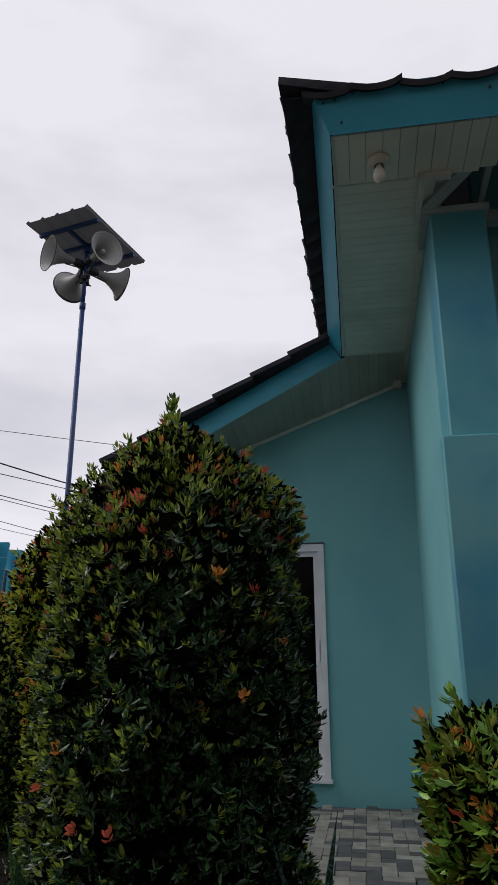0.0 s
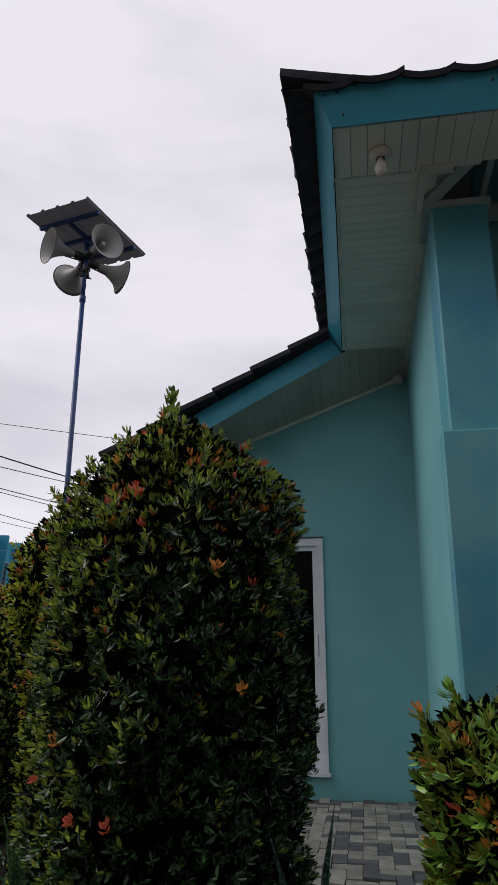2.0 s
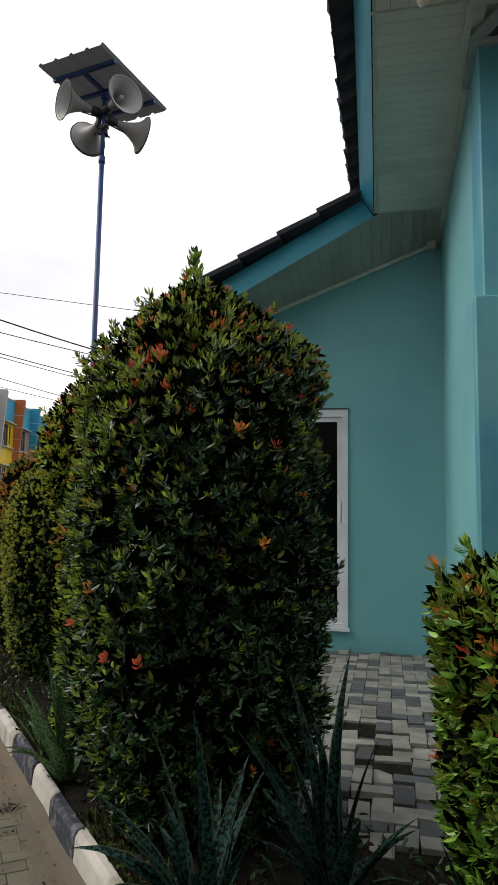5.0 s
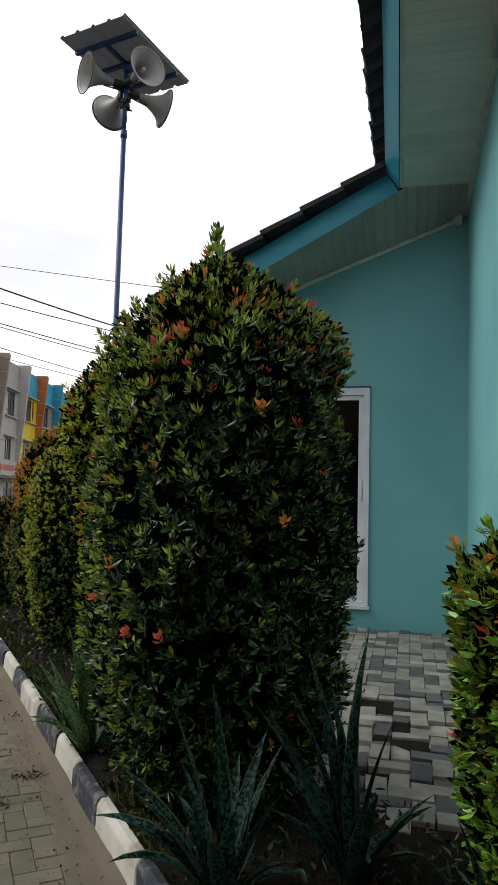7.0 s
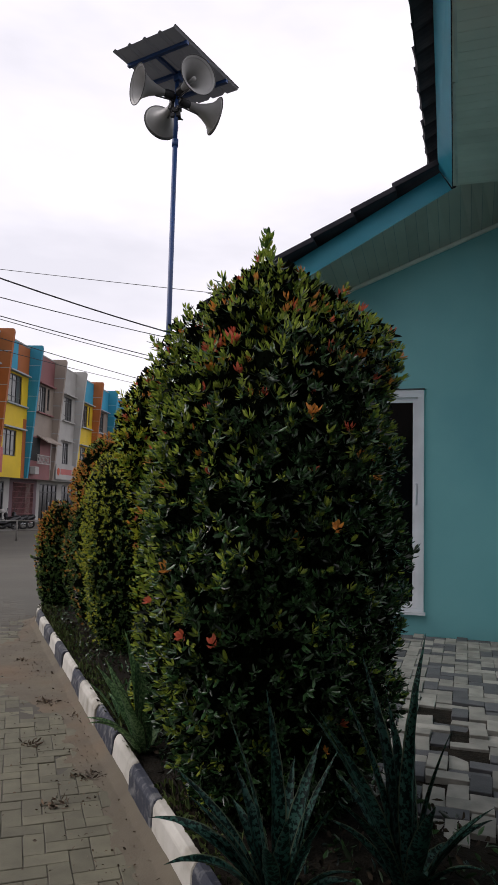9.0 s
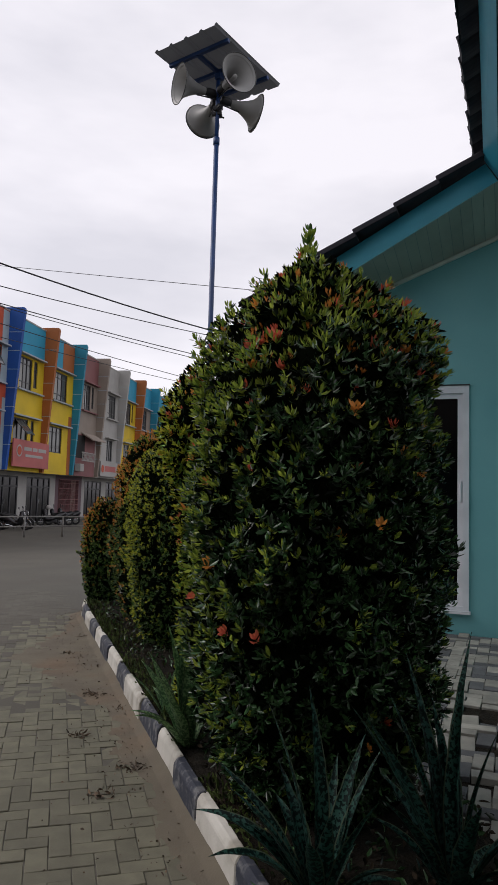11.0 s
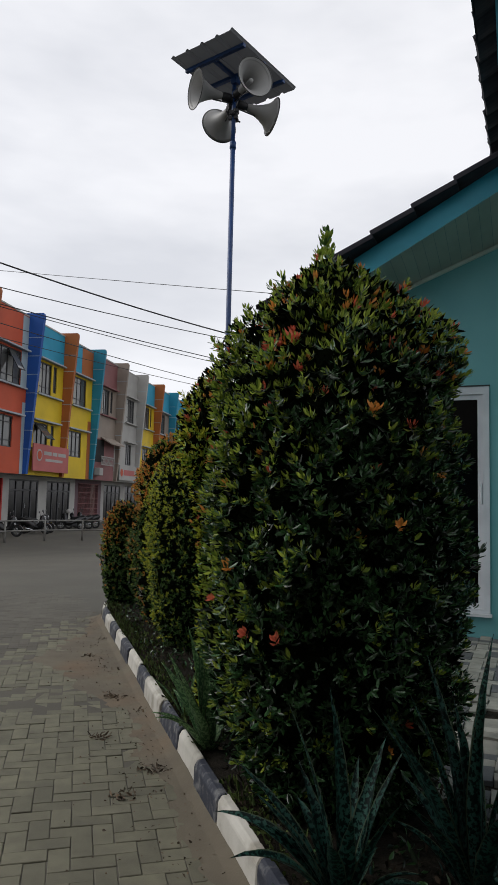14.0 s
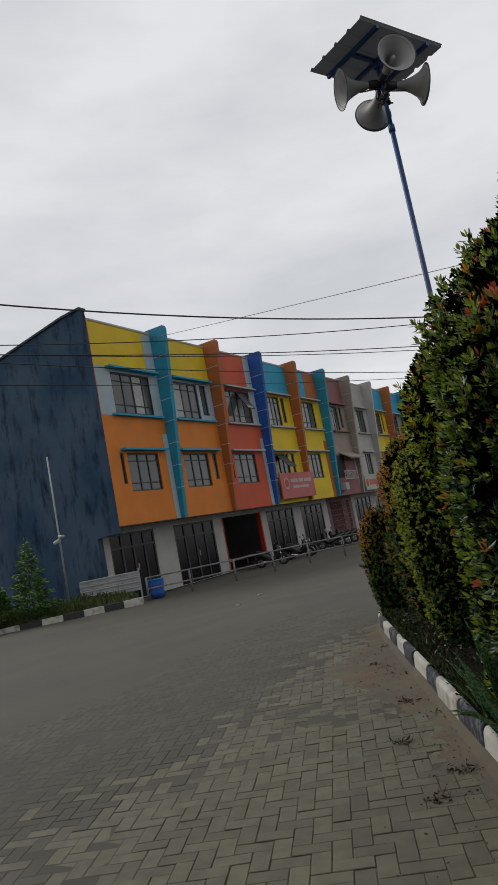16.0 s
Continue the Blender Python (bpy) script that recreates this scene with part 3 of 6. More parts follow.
# upturned cap tile where the two eaves meet
bm = bmesh.new()
cap = [Vector(q) for q in ((ue + 0.01, ve - 0.04, RZ + 0.045), (ue + 0.52, ve + 0.01, RZ - 0.045), (ue + 0.62, ve + 0.60, RZ + 0.28), (ue + 0.01, ve + 0.45, RZ + 0.02))]
bm.faces.new([bm.verts.new(q) for q in cap])
bmesh.ops.subdivide_edges(bm, edges=bm.edges[:], cuts=3, use_grid_fill=True)
bmesh.ops.solidify(bm, geom=bm.faces[:], thickness=0.06)
bmesh.ops.recalc_face_normals(bm, faces=bm.faces)
part("hip_cap", bm, M["tile"], roof)
# rake tiles step up the slope
rake_tile = bpy.data.meshes.new("rake_tile")
bm = boxes((0, 0.53, -0.02, 0.30, -0.025, 0.025), (0, 0.53, -0.03, 0.0, -0.04, 0.025), bevel=0.008)
bm.to_mesh(rake_tile)
bm.free()
rake_tile.materials.append(M["tile"])
ang = math.degrees(math.atan(RAKE))
for i in range(8):
    u = -3.62 + 0.455 * i
    if u < ue - 0.05:
        lay_tile(rake_tile, Matrix.Translation((u, VR - 0.13, rake_z(u) + 0.395)) @ pose(0, 0, 0, 0, -ang + 4.5, 0))

# ---------------------------------------------------------------- loudspeaker pole
POLE = Vector((-2.66, 9.85, 0.1))
pole = thing("loudspeaker_pole", Matrix.Translation(POLE), "tall blue steel pole with four horn loudspeakers under a metal canopy", "pole")
part("post", tube(tube(bmesh.new(), (0, 0, 0), (0, 0, 6.98), 0.038, 0.038, 14), (0, 0, 6.98), (0, 0, 8.04), 0.032, 0.032, 14), M["blue_steel"], pole, "", True)
part("sleeve", tube(bmesh.new(), (0, 0, 6.92), (0, 0, 7.03), 0.049, 0.049, 14), M["blue_steel"], pole, "", True)
PZ = 8.12
ax = Vector((0.92, -0.39, 0))
ay = Vector((0.39, 0.92, 0))
canopy_m = Matrix(((ax.x, ay.x, 0, 0.02), (ax.y, ay.y, 0, -0.02), (0, 0, 1, PZ), (0, 0, 0, 1)))
bm = bmesh.new()
n = 66
W2, L2 = 0.58, 0.85
cols = []
for i in range(n + 1):
    x = -W2 + 2 * W2 * i / n
    ph = (i % 16) / 16
    z = 0.0 if ph > 0.28 else 0.035 * math.sin(math.pi * ph / 0.28)
    cols.append((bm.verts.new((x, -L2, z)), bm.verts.new((x, L2, z))))
for (a, b), (c, d) in zip(cols, cols[1:]):
    bm.faces.new((a, c, d, b))
bm.transform(canopy_m)
canopy = part("canopy", bm, M["canopy"], pole, "weathered ribbed metal sheet canopy")
bm = bmesh.new()
for y in (-0.52, 0.0, 0.52):
    box(bm, -W2 + 0.02, W2 - 0.02, y - 0.028, y + 0.028, -0.06, -0.008)
for x in (-0.02,):
    box(bm, x - 0.028, x + 0.028, -0.52, 0.52, -0.064, -0.012)
box(bm, -0.05, 0.05, -0.05, 0.05, -0.16, -0.06)
bm.transform(canopy_m)
part("canopy_frame", bm, M["blue_steel"], pole)


def horn(direction, drop, reach, name="horn"):
    d = Vector(direction).normalized()
    base = Vector((0, 0, 7.66 + drop)) + Vector((d.x, d.y, 0)).normalized() * 0.12
    m = Matrix.Translation(base) @ d.to_track_quat("Z", "Y").to_matrix().to_4x4()
    out = [(0.055, 0.10), (0.065, 0.16), (0.085, 0.25), (0.12, 0.34), (0.175, 0.44), (0.24, 0.50), (0.292, 0.535)]
    inn = [(0.285, 0.533), (0.23, 0.49), (0.165, 0.43), (0.11, 0.33), (0.075, 0.24), (0.05, 0.16)]
    h = part(name, lathe(bmesh.new(), out + inn, m, 36), M["horn"], pole, "grey flared horn loudspeaker", True)
    part("rim", lathe(bmesh.new(), [(0.285, 0.528), (0.296, 0.53), (0.298, 0.538), (0.289, 0.542), (0.283, 0.534)], m, 36), M["rim"], h, "", True)
    part("reflector", lathe(bmesh.new(), [(0.022, 0.12), (0.028, 0.30), (0.035, 0.40), (0.03, 0.425), (0.0, 0.43)], m, 14), M["horn"], h, "", True)
    part("driver", lathe(bmesh.new(), [(0.0, -0.06), (0.06, -0.06), (0.066, -0.04), (0.066, 0.05), (0.05, 0.1), (0.05, 0.12)], m, 18), M["black_metal"], h, "", True)
    br = bmesh.new()
    tube(br, (0, 0, 7.58 + drop), base + Vector((0, 0, -0.08)), 0.012, 0.012, 6)
    tube(br, base + Vector((0, 0, -0.08)), m @ Vector((0, 0, 0.24)) + Vector((0, 0, -0.09)), 0.012, 0.012, 6)
    part("bracket", br, M["black_metal"], h)


fw = Vector((-0.26, 0.966, 0))
rt = Vector((0.966, 0.26, 0))
up = Vector((0, 0, 1))
horn(-fw * 0.86 + rt * 0.46 - up * 0.03, 0.10, 0)
horn(-rt * 0.88 - fw * 0.42 - up * 0.05, 0.06, 0)
horn(fw * 0.93 - rt * 0.36 - up * 0.08, 0.01, 0)
horn(rt * 0.93 + fw * 0.34 - up * 0.12, 0.0, 0)
rnd = random.Random(5)
for k in range(12):
    bm = bmesh.new()
    a = rnd.uniform(0, 6.28)
    p = Vector((0.05 * math.cos(a), 0.05 * math.sin(a), 7.5 + rnd.uniform(-0.1, 0.3)))
    tube(bm, p, p + Vector((rnd.uniform(-0.1, 0.1), rnd.uniform(-0.1, 0.1), rnd.uniform(-0.12, 0.12))), 0.012, 0.012, 6)
    box(bm, p.x - 0.03, p.x + 0.03, p.y - 0.03, p.y + 0.03, p.z - 0.02, p.z + 0.03)
    part("clamp", bm, M["black_metal"], pole)


# ---------------------------------------------------------------- row of shophouses
RA = radians(3.8)
RD = 19.38
ROW = Matrix(((-math.sin(RA), -math.cos(RA), 0, -RD * math.cos(RA)),
              (math.cos(RA), -math.sin(RA), 0, -RD * math.sin(RA)), (0, 0, 1, 0), (0, 0, 0, 1)))
GZ = -0.50         # ground at the shops
BEAM, ROOF_Z = 2.75, 12.25
BACK = 1.05        # how far the ground floor stands back

C = {"yellow": (0.72, 0.50, 0.010), "orange": (0.66, 0.20, 0.018), "rust": (0.40, 0.115, 0.022), "coral": (0.56, 0.085, 0.03),
     "teal": (0.010, 0.25, 0.38), "sky": (0.02, 0.32, 0.50), "navy": (0.006, 0.085, 0.38), "lightblue": (0.37, 0.46, 0.51),
     "mauve": (0.26, 0.10, 0.10), "taupe": (0.30, 0.245, 0.20), "white": (0.42, 0.41, 0.385), "slate": (0.014, 0.024, 0.045),
     "purple": (0.13, 0.07, 0.085), "red": (0.5, 0.02, 0.015), "pink": (0.50, 0.13, 0.12), "bluegrey": (0.38, 0.43, 0.47)}
P = {k: paint(k + "_render_paint", c) for k, c in C.items()}
# grey base colour stands in for sky reflected in the upper panes
M["win_glass"] = glass_mat("sky_grey_window_glass", (0.085, 0.087, 0.085), 0.08, 0.5)
M["shop_glass"] = glass_mat("dim_shop_glass", (0.010, 0.010, 0.011), 0.15, 0.22)
M["curtain"] = mat("pale_curtain", (0.42, 0.42, 0.40), 0.9, bump=0)


def window(parent, x0, x1, z0, z1, y, cols=3, rows=2, curtain=True):
    w = part("window", boxes((x0, x0 + 0.07, y - 0.03, y + 0.06, z0, z1), (x1 - 0.07, x1, y - 0.03, y + 0.06, z0, z1),
                             (x0 + 0.07, x1 - 0.07, y - 0.03, y + 0.06, z1 - 0.07, z1), (x0 + 0.07, x1 - 0.07, y - 0.03, y + 0.06, z0, z0 + 0.07)),
             M["black_metal"], parent, "black framed window")
    xs = [x0 + 0.07 + (x1 - x0 - 0.14) * i / cols for i in range(cols + 1)]
    zc = [z0 + 0.07, z0 + (z1 - z0) * 0.22, z0 + (z1 - z0) * 0.80, z1 - 0.07] if rows == 3 else [z0 + 0.07, z0 + (z1 - z0) * 0.72, z1 - 0.07]
    bm = bmesh.new()
    for x in xs[1:-1]:
        box(bm, x - 0.03, x + 0.03, y - 0.02, y + 0.05, z0 + 0.07, z1 - 0.07)
    for z in zc[1:-1]:
        box(bm, x0 + 0.07, x1 - 0.07, y - 0.015, y + 0.045, z - 0.022, z + 0.022)
    part("window_frame", bm, M["black_metal"], w)
    for i in range(cols):
        part("pane", boxes((xs[i], xs[i + 1], y + 0.02, y + 0.03, z0 + 0.07, z1 - 0.07)), M["win_glass"] if (i + cols) % 3 else M["curtain"] if curtain else M["win_glass"], w)


def ledge(parent, x0, x1, z, col, d=0.32):
    part("window_ledge", boxes((x0, x1, -d, -0.001, z, z + 0.09)), col, parent)


def fin(parent, s, col, t=0.26, top=0.92, bottom=0.22, zb=BEAM + 0.02):
    bm = bmesh.new()
    prism(bm, [(0.3, zb), (-bottom, zb), (-top, ROOF_Z - 0.15), (-top + 0.06, ROOF_Z), (0.3, ROOF_Z)], s, s + t, axis="x")
    f = part("fin", bm, col, parent, "tapering painted fin")
    for k in range(1, 8):
        bm = bmesh.new()
        z = zb + (ROOF_Z - 1.6 - zb) * k / 7.2 + 0.35
        d = bottom + (top - bottom) * (z - zb) / (ROOF_Z - zb)
        box(bm, s - 0.006, s + t + 0.006, -d - 0.006, 0.0, z - 0.018, z + 0.018)
        part("groove_line", bm, P["lightblue"], f)


def shophouse(s0, s1, label, upper, band, lower, fin_col, up_win, low_win, up_slot=None, low_slot=None, strip=None, ledge_col="bluegrey", shop=None, low_strip=True, plain=False):
    h = thing("shophouse", ROW, label, "shophouse", "row of shophouses")
    wu, wl = (up_win[0], up_win[1], 7.8, 9.74), (low_win[0], low_win[1], 4.2, 5.95) if low_win else None
    holes_u = [wu] + ([(up_slot[0], up_slot[1], 8.05, 9.74)] if up_slot else [])
    holes_l = ([wl] if wl else []) + ([(low_slot[0], low_slot[1], 4.55, 5.95)] if low_slot else [])
    part("upper_wall", wall_cells(bmesh.new(), s0, s1, 7.68, 9.95, holes_u, 0.0, 0.2), P[band], h)
    part("parapet", boxes((s0, s1, 0.0, 0.2, 9.95, ROOF_Z - 0.25)), P[upper], h)
    part("coping", boxes((s0, s1, -0.03, 0.24, ROOF_Z - 0.25, ROOF_Z - 0.16)), P["white"], h)
    part("lower_wall", wall_cells(bmesh.new(), s0, s1, BEAM, 7.68, holes_l, 0.0, 0.2), P[lower], h)
    part("roof", boxes((s0, s1, 0.2, 9.0, 11.0, 11.2)), P["taupe"], h)
    part("floor_slab", boxes((s0, s1, 0.2, BACK + 0.2, BEAM + 0.005, BEAM + 0.2)), P["white"], h)
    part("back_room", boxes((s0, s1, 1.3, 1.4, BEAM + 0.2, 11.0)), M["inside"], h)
    window(h, *wu, 0.08, 3 if wu[1] - wu[0] < 2.6 else 4, 3)
    if up_slot:
        window(h, up_slot[0], up_slot[1], 8.05, 9.74, 0.08, 1, 2, False)
    if wl:
        window(h, *wl, 0.08, 3, 3, False)
    if low_slot:
        window(h, low_slot[0], low_slot[1], 4.55, 5.95, 0.08, 1, 2, False)
    lc = P[ledge_col]
    ledge(h, up_win[0] - 0.3, s1 - 0.3, 9.86, lc)
    ledge(h, up_win[0] - 0.3, s1 - 0.3, 7.66, lc, 0.2)
    if wl:
        ledge(h, low_win[0] - 0.4, s1 - 0.6, 6.05, lc)
    fin(h, s1 - 0.13, P[fin_col])
    if strip:
        part("paint_strip", boxes((s1 - 0.85, s1 - 0.135, -0.012, -0.001, 7.76, ROOF_Z - 0.3)), P[strip], h)
        if low_strip:
            part("paint_strip", boxes((s1 - 0.5, s1 - 0.135, -0.012, -0.001, BEAM + 0.01, 6.9)), P[strip], h)
    # ground floor, standing back
    if shop:
        a, b, kind = shop
        y0 = BACK
        part("ground_wall", wall_cells(bmesh.new(), s0, s1, GZ, BEAM + 0.01, [(a, b, GZ + 0.02, 2.5)], y0, y0 + 0.25), P["white"] if kind != "gate" else P["purple"], h)
        if kind == "open":
            # back and ceiling coloured near black for the shop's unlit depth
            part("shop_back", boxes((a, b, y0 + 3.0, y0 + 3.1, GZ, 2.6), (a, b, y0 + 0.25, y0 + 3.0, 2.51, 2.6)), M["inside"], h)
            part("red_jamb", boxes((b - 0.14, b, y0 - 0.05, y0 + 0.2, GZ + 0.02, 2.5)), P["red"], h)
            part("red_jamb", boxes((a, a + 0.07, y0 - 0.03, y0 + 0.2, GZ + 0.02, 2.5)), P["coral"], h)
        elif kind == "gate":
            gate = part("folding_gate", boxes((a, b, y0 - 0.06, y0 - 0.0, 2.44, 2.5)), P["mauve"], h, "mauve metal lattice gate")
            k = a
            while k < b:
                part("gate_bar", boxes((k, k + 0.025, y0 - 0.03, y0, GZ + 0.02, 2.44)), P["mauve"], gate)
                k += 0.16
            for z in (-0.2, 0.2, 0.6, 1.0, 1.4, 1.8, 2.2):
                part("gate_rail", boxes((a, b, y0 - 0.045, y0 - 0.031, z, z + 0.03)), P["mauve"], gate)
            part("shop_back", boxes((a, b, y0 + 0.6, y0 + 0.7, GZ, 2.6)), M["inside"], h)
        else:
            d = part("shopfront", boxes((a, a + 0.09, y0 + 0.02, y0 + 0.12, GZ + 0.02, 2.5), (b - 0.09, b, y0 + 0.02, y0 + 0.12, GZ + 0.02, 2.5),
                                        (a + 0.09, b - 0.09, y0 + 0.02, y0 + 0.12, 2.4, 2.5), (a + 0.09, b - 0.09, y0 + 0.02, y0 + 0.12, 1.80, 1.9)),
                     M["black_metal"], h, "black framed glass shopfront with double doors")
            w = (b - a) / 4
            for i in range(1, 4):
                part("mullion", boxes((a + w * i - 0.055, a + w * i + 0.055, y0 + 0.015, y0 + 0.12, GZ + 0.02, 2.4)), M["black_metal"], d)
            for i in range(4):
                part("pane", boxes((a + w * i + 0.05, a + w * (i + 1) - 0.05, y0 + 0.06, y0 + 0.07, GZ + 0.02, 2.4)), M["shop_glass"], d)
            part("door_handle", boxes((a + 2 * w + 0.09, a + 2 * w + 0.14, y0 - 0.03, y0 + 0.01, 0.75, 1.05)), M["zinc"], d)
    return h


A = shophouse(22.5, 27.2, "orange and yellow three-storey shophouse with a teal fin", "yellow", "lightblue", "orange", "teal", (23.6, 26.65), (23.85, 26.1), None, (23.35, 23.6), "lightblue", "sky", (22.95, 26.1, "glass"))
shophouse(27.2, 32.0, "orange and yellow three-storey shophouse with a rust fin", "yellow", "lightblue", "orange", "rust", (28.35, 30.5), (28.15, 30.4), (30.75, 31.35), (30.8, 31.2), None, "sky", (27.7, 31.3, "glass"))
C_ = shophouse(32.0, 37.0, "coral red three-storey shophouse with a navy fin and open shop", "coral", "coral", "coral", "navy", (33.35, 36.15), (33.05, 35.5), None, (32.6, 32.85), "lightblue", "bluegrey", (32.2, 36.6, "open"))
D_ = shophouse(37.0, 41.9, "yellow and teal three-storey shophouse with a rust fin", "sky", "yellow", "yellow", "rust", (38.4, 40.1), (38.0, 39.9), (40.35, 40.85), (40.3, 40.75), None, "bluegrey", (37.4, 41.1, "glass"))
E_ = shophouse(41.9, 46.8, "yellow three-storey shophouse with a teal fin", "sky", "yellow", "yellow", "teal", (43.4, 45.6), (43.0, 45.1), None, None, None, "bluegrey", (42.3, 45.9, "glass"))
F_ = shophouse(46.8, 51.8, "taupe and mauve shophouse with a balcony and awning", "mauve", "taupe", "taupe", "taupe", (48.7, 50.1), None, (50.4, 50.85), None, None, "mauve", (47.4, 51.2, "gate"))
shophouse(51.8, 56.9, "off-white shophouse with a pale fin", "white", "white", "white", "white", (54.1, 56.0), (54.2, 55.6), None, None, None, "white", (52.4, 56.2, "glass"))
shophouse(56.9, 61.9, "blue and yellow shophouse with a rust fin", "sky", "yellow", "yellow", "rust", (58.8, 60.3), (58.6, 60.2), (60.6, 61.0), None, None, "bluegrey", (57.4, 61.2, "glass"))
shophouse(61.9, 66.9, "orange and teal shophouse far along the row", "sky", "taupe", "orange", "teal", (63.6, 65.4), (63.4, 65.2), None, None, None, "bluegrey", (62.4, 66.2, "glass"))
shophouse(66.9, 71.9, "yellow and teal shophouse at the far end of the row", "sky", "sky", "yellow", "sky", (68.6, 70.4), (68.4, 70.2), None, None, None, "bluegrey", (67.4, 71.2, "glass"))
part("paint_strip", boxes((44.7, 46.66, -0.012, -0.001, 10.0, ROOF_Z - 0.3)), P["rust"], E_)
part("paint_strip", boxes((46.1, 46.66, -0.012, -0.001, BEAM + 0.01, 6.9)), P["rust"], E_)
part("paint_strip", boxes((40.0, 41.76, -0.012, -0.001, 10.0, 10.05)), P["taupe"], D_)


def open_sash(h, s0, s1, z, drop, tilt):
    """A top-hung casement standing open."""
    m = Matrix.Translation((0, -0.02, z)) @ pose(0, 0, 0, -tilt, 0, 0)
    bm = bmesh.new()
    for a in ((s0, s0 + 0.06, -0.02, 0.02, -drop, 0), (s1 - 0.06, s1, -0.02, 0.02, -drop, 0),
              (s0 + 0.06, s1 - 0.06, -0.02, 0.02, -0.06, 0), (s0 + 0.06, s1 - 0.06, -0.02, 0.02, -drop, -drop + 0.06)):
        box(bm, *a, m=m)
    sash = part("open_sash", bm, M["black_metal"], h, "black framed casement standing open")
    part("pane", box(bmesh.new(), s0 + 0.06, s1 - 0.06, -0.005, 0.005, -drop + 0.06, -0.06, m=m), M["win_glass"], sash)


open_sash(D_, 38.15, 39.2, 5.85, 1.2, 42)
open_sash(C_, 34.6, 35.4, 9.65, 1.3, 30)

# gable end of the row: dark wall with a sloping top, and its cap
bm = bmesh.new()
prism(bm, [(-0.06, BEAM - 0.3), (-0.06, ROOF_Z + 0.12), (1.0, ROOF_Z + 0.05), (5.3, 11.6), (9.5, 10.9), (9.5, GZ - 0.1), (BACK - 0.05, GZ - 0.1), (BACK - 0.05, BEAM - 0.35)], 22.2, 22.5, axis="x")
gable = part("gable_wall", bm, P["slate"], A, "dark slate painted gable wall with weather stains")
M["slate_stain"] = mat("weathered_slate_paint", (0.022, 0.050, 0.092), 0.85, col2=(0.052, 0.085, 0.125), scale=0.5, stain=(0.004, 0.008, 0.018), stain_scale=2.3, stain_amount=0.9, bump=0.3, bump_scale=6, spec=0.12)
for node in list(M["slate_stain"].node_tree.nodes):     # rain streaks run down the wall
    if node.type == "TEX_NOISE" and abs(node.inputs["Scale"].default_value - 2.3) < 0.01:
        mp = M["slate_stain"].node_tree.nodes.new("ShaderNodeMapping")
        mp.inputs["Scale"].default_value = (1.0, 1.0, 0.28)
        M["slate_stain"].node_tree.links.new(node.inputs["Vector"].links[0].from_socket, mp.inputs["Vector"])
        M["slate_stain"].node_tree.links.new(mp.outputs[0], node.inputs["Vector"])
        node.inputs["Roughness"].default_value = 0.7
gable.data.materials[0] = M["slate_stain"]
bm = bmesh.new()
for (y0, z0), (y1, z1) in (((-0.1, ROOF_Z + 0.12), (1.0, ROOF_Z + 0.05)), ((1.0, ROOF_Z + 0.05), (5.3, 11.6)), ((5.3, 11.6), (9.5, 10.9))):
    prism(bm, [(y0, z0), (y1, z1), (y1, z1 + 0.1), (y0, z0 + 0.1)], 22.12, 22.56, axis="x")
part("gable_cap", bm, P["slate"], A)
bm = bmesh.new()
box(bm, 22.45, 22.56, -0.05, 0.0, BEAM - 0.02, ROOF_Z - 0.2)
part("corner_bead", bm, P["orange"], A)
# cable along the beam
bm = bmesh.new()
prev = None
for i in range(40):
    s = 22.4 + i * 0.62
    z = BEAM - 0.03 - 0.05 * abs(math.sin(i * 0.8))
    if prev:
        tube(bm, prev, (s, -0.03, z), 0.022, 0.022, 5)
    prev = (s, -0.03, z)
part("cable", bm, M["cable"], A)

# rooms behind, so that no light leaks: a plain back wall
for k, h in enumerate((A,)):
    part("rear_wall", boxes((22.5, 71.9, 8.9, 9.0, GZ, 11.2)), P["taupe"], h)

# pink shop sign with plain bars for its lettering
sg = thing("shop_sign", ROW, "pink rectangular shop sign with pale lettering bars", "sign")
part("board", boxes((37.35, 42.2, -0.42, -0.34, 3.0, 4.62)), P["pink"], sg)
bm = boxes((38.7, 39.7, -0.432, -0.421, 4.0, 4.22), (39.85, 40.5, -0.432, -0.421, 4.0, 4.22), (40.65, 41.75, -0.432, -0.421, 4.0, 4.22), (38.9, 41.3, -0.432, -0.421, 3.62, 3.78))
part("lettering_bar", bm, P["white"], sg)
bm = bmesh.new()
lathe(bm, [(0.0, 0.0), (0.36, 0.0), (0.36, 0.01), (0.0, 0.01)], Matrix.Translation((38.1, -0.423, 3.95)) @ pose(0, 0, 0, 90), 24)
part("emblem", bm, P["white"], sg)
bm = bmesh.new()
lathe(bm, [(0.0, 0.0), (0.26, 0.0), (0.26, 0.01), (0.0, 0.01)], Matrix.Translation((38.1, -0.436, 3.95)) @ pose(0, 0, 0, 90), 20)
part("emblem", bm, P["coral"], sg)
part("bracket", boxes((37.6, 37.66, -0.34, 0.0, 4.3, 4.36), (41.8, 41.86, -0.34, 0.0, 4.3, 4.36)), M["black_metal"], sg)

# balcony, awning and condenser of the mauve house
part("balcony_wall", boxes((47.5, 51.4, -0.05, -0.003, BEAM + 0.02, 5.9)), P["mauve"], F_)
# flat near-black panel on the wall, painted shade of the balcony recess
part("balcony_opening", boxes((47.6, 49.3, -0.06, -0.052, 4.1, 5.8)), M["inside"], F_)
bm = bmesh.new()
prism(bm, [(-0.05, 6.05), (-0.9, 5.55), (-0.9, 5.45), (-0.05, 5.95)], 48.6, 51.5, axis="x")
part("awning", bm, P["taupe"], F_, "faded fabric awning")
bm = bmesh.new()
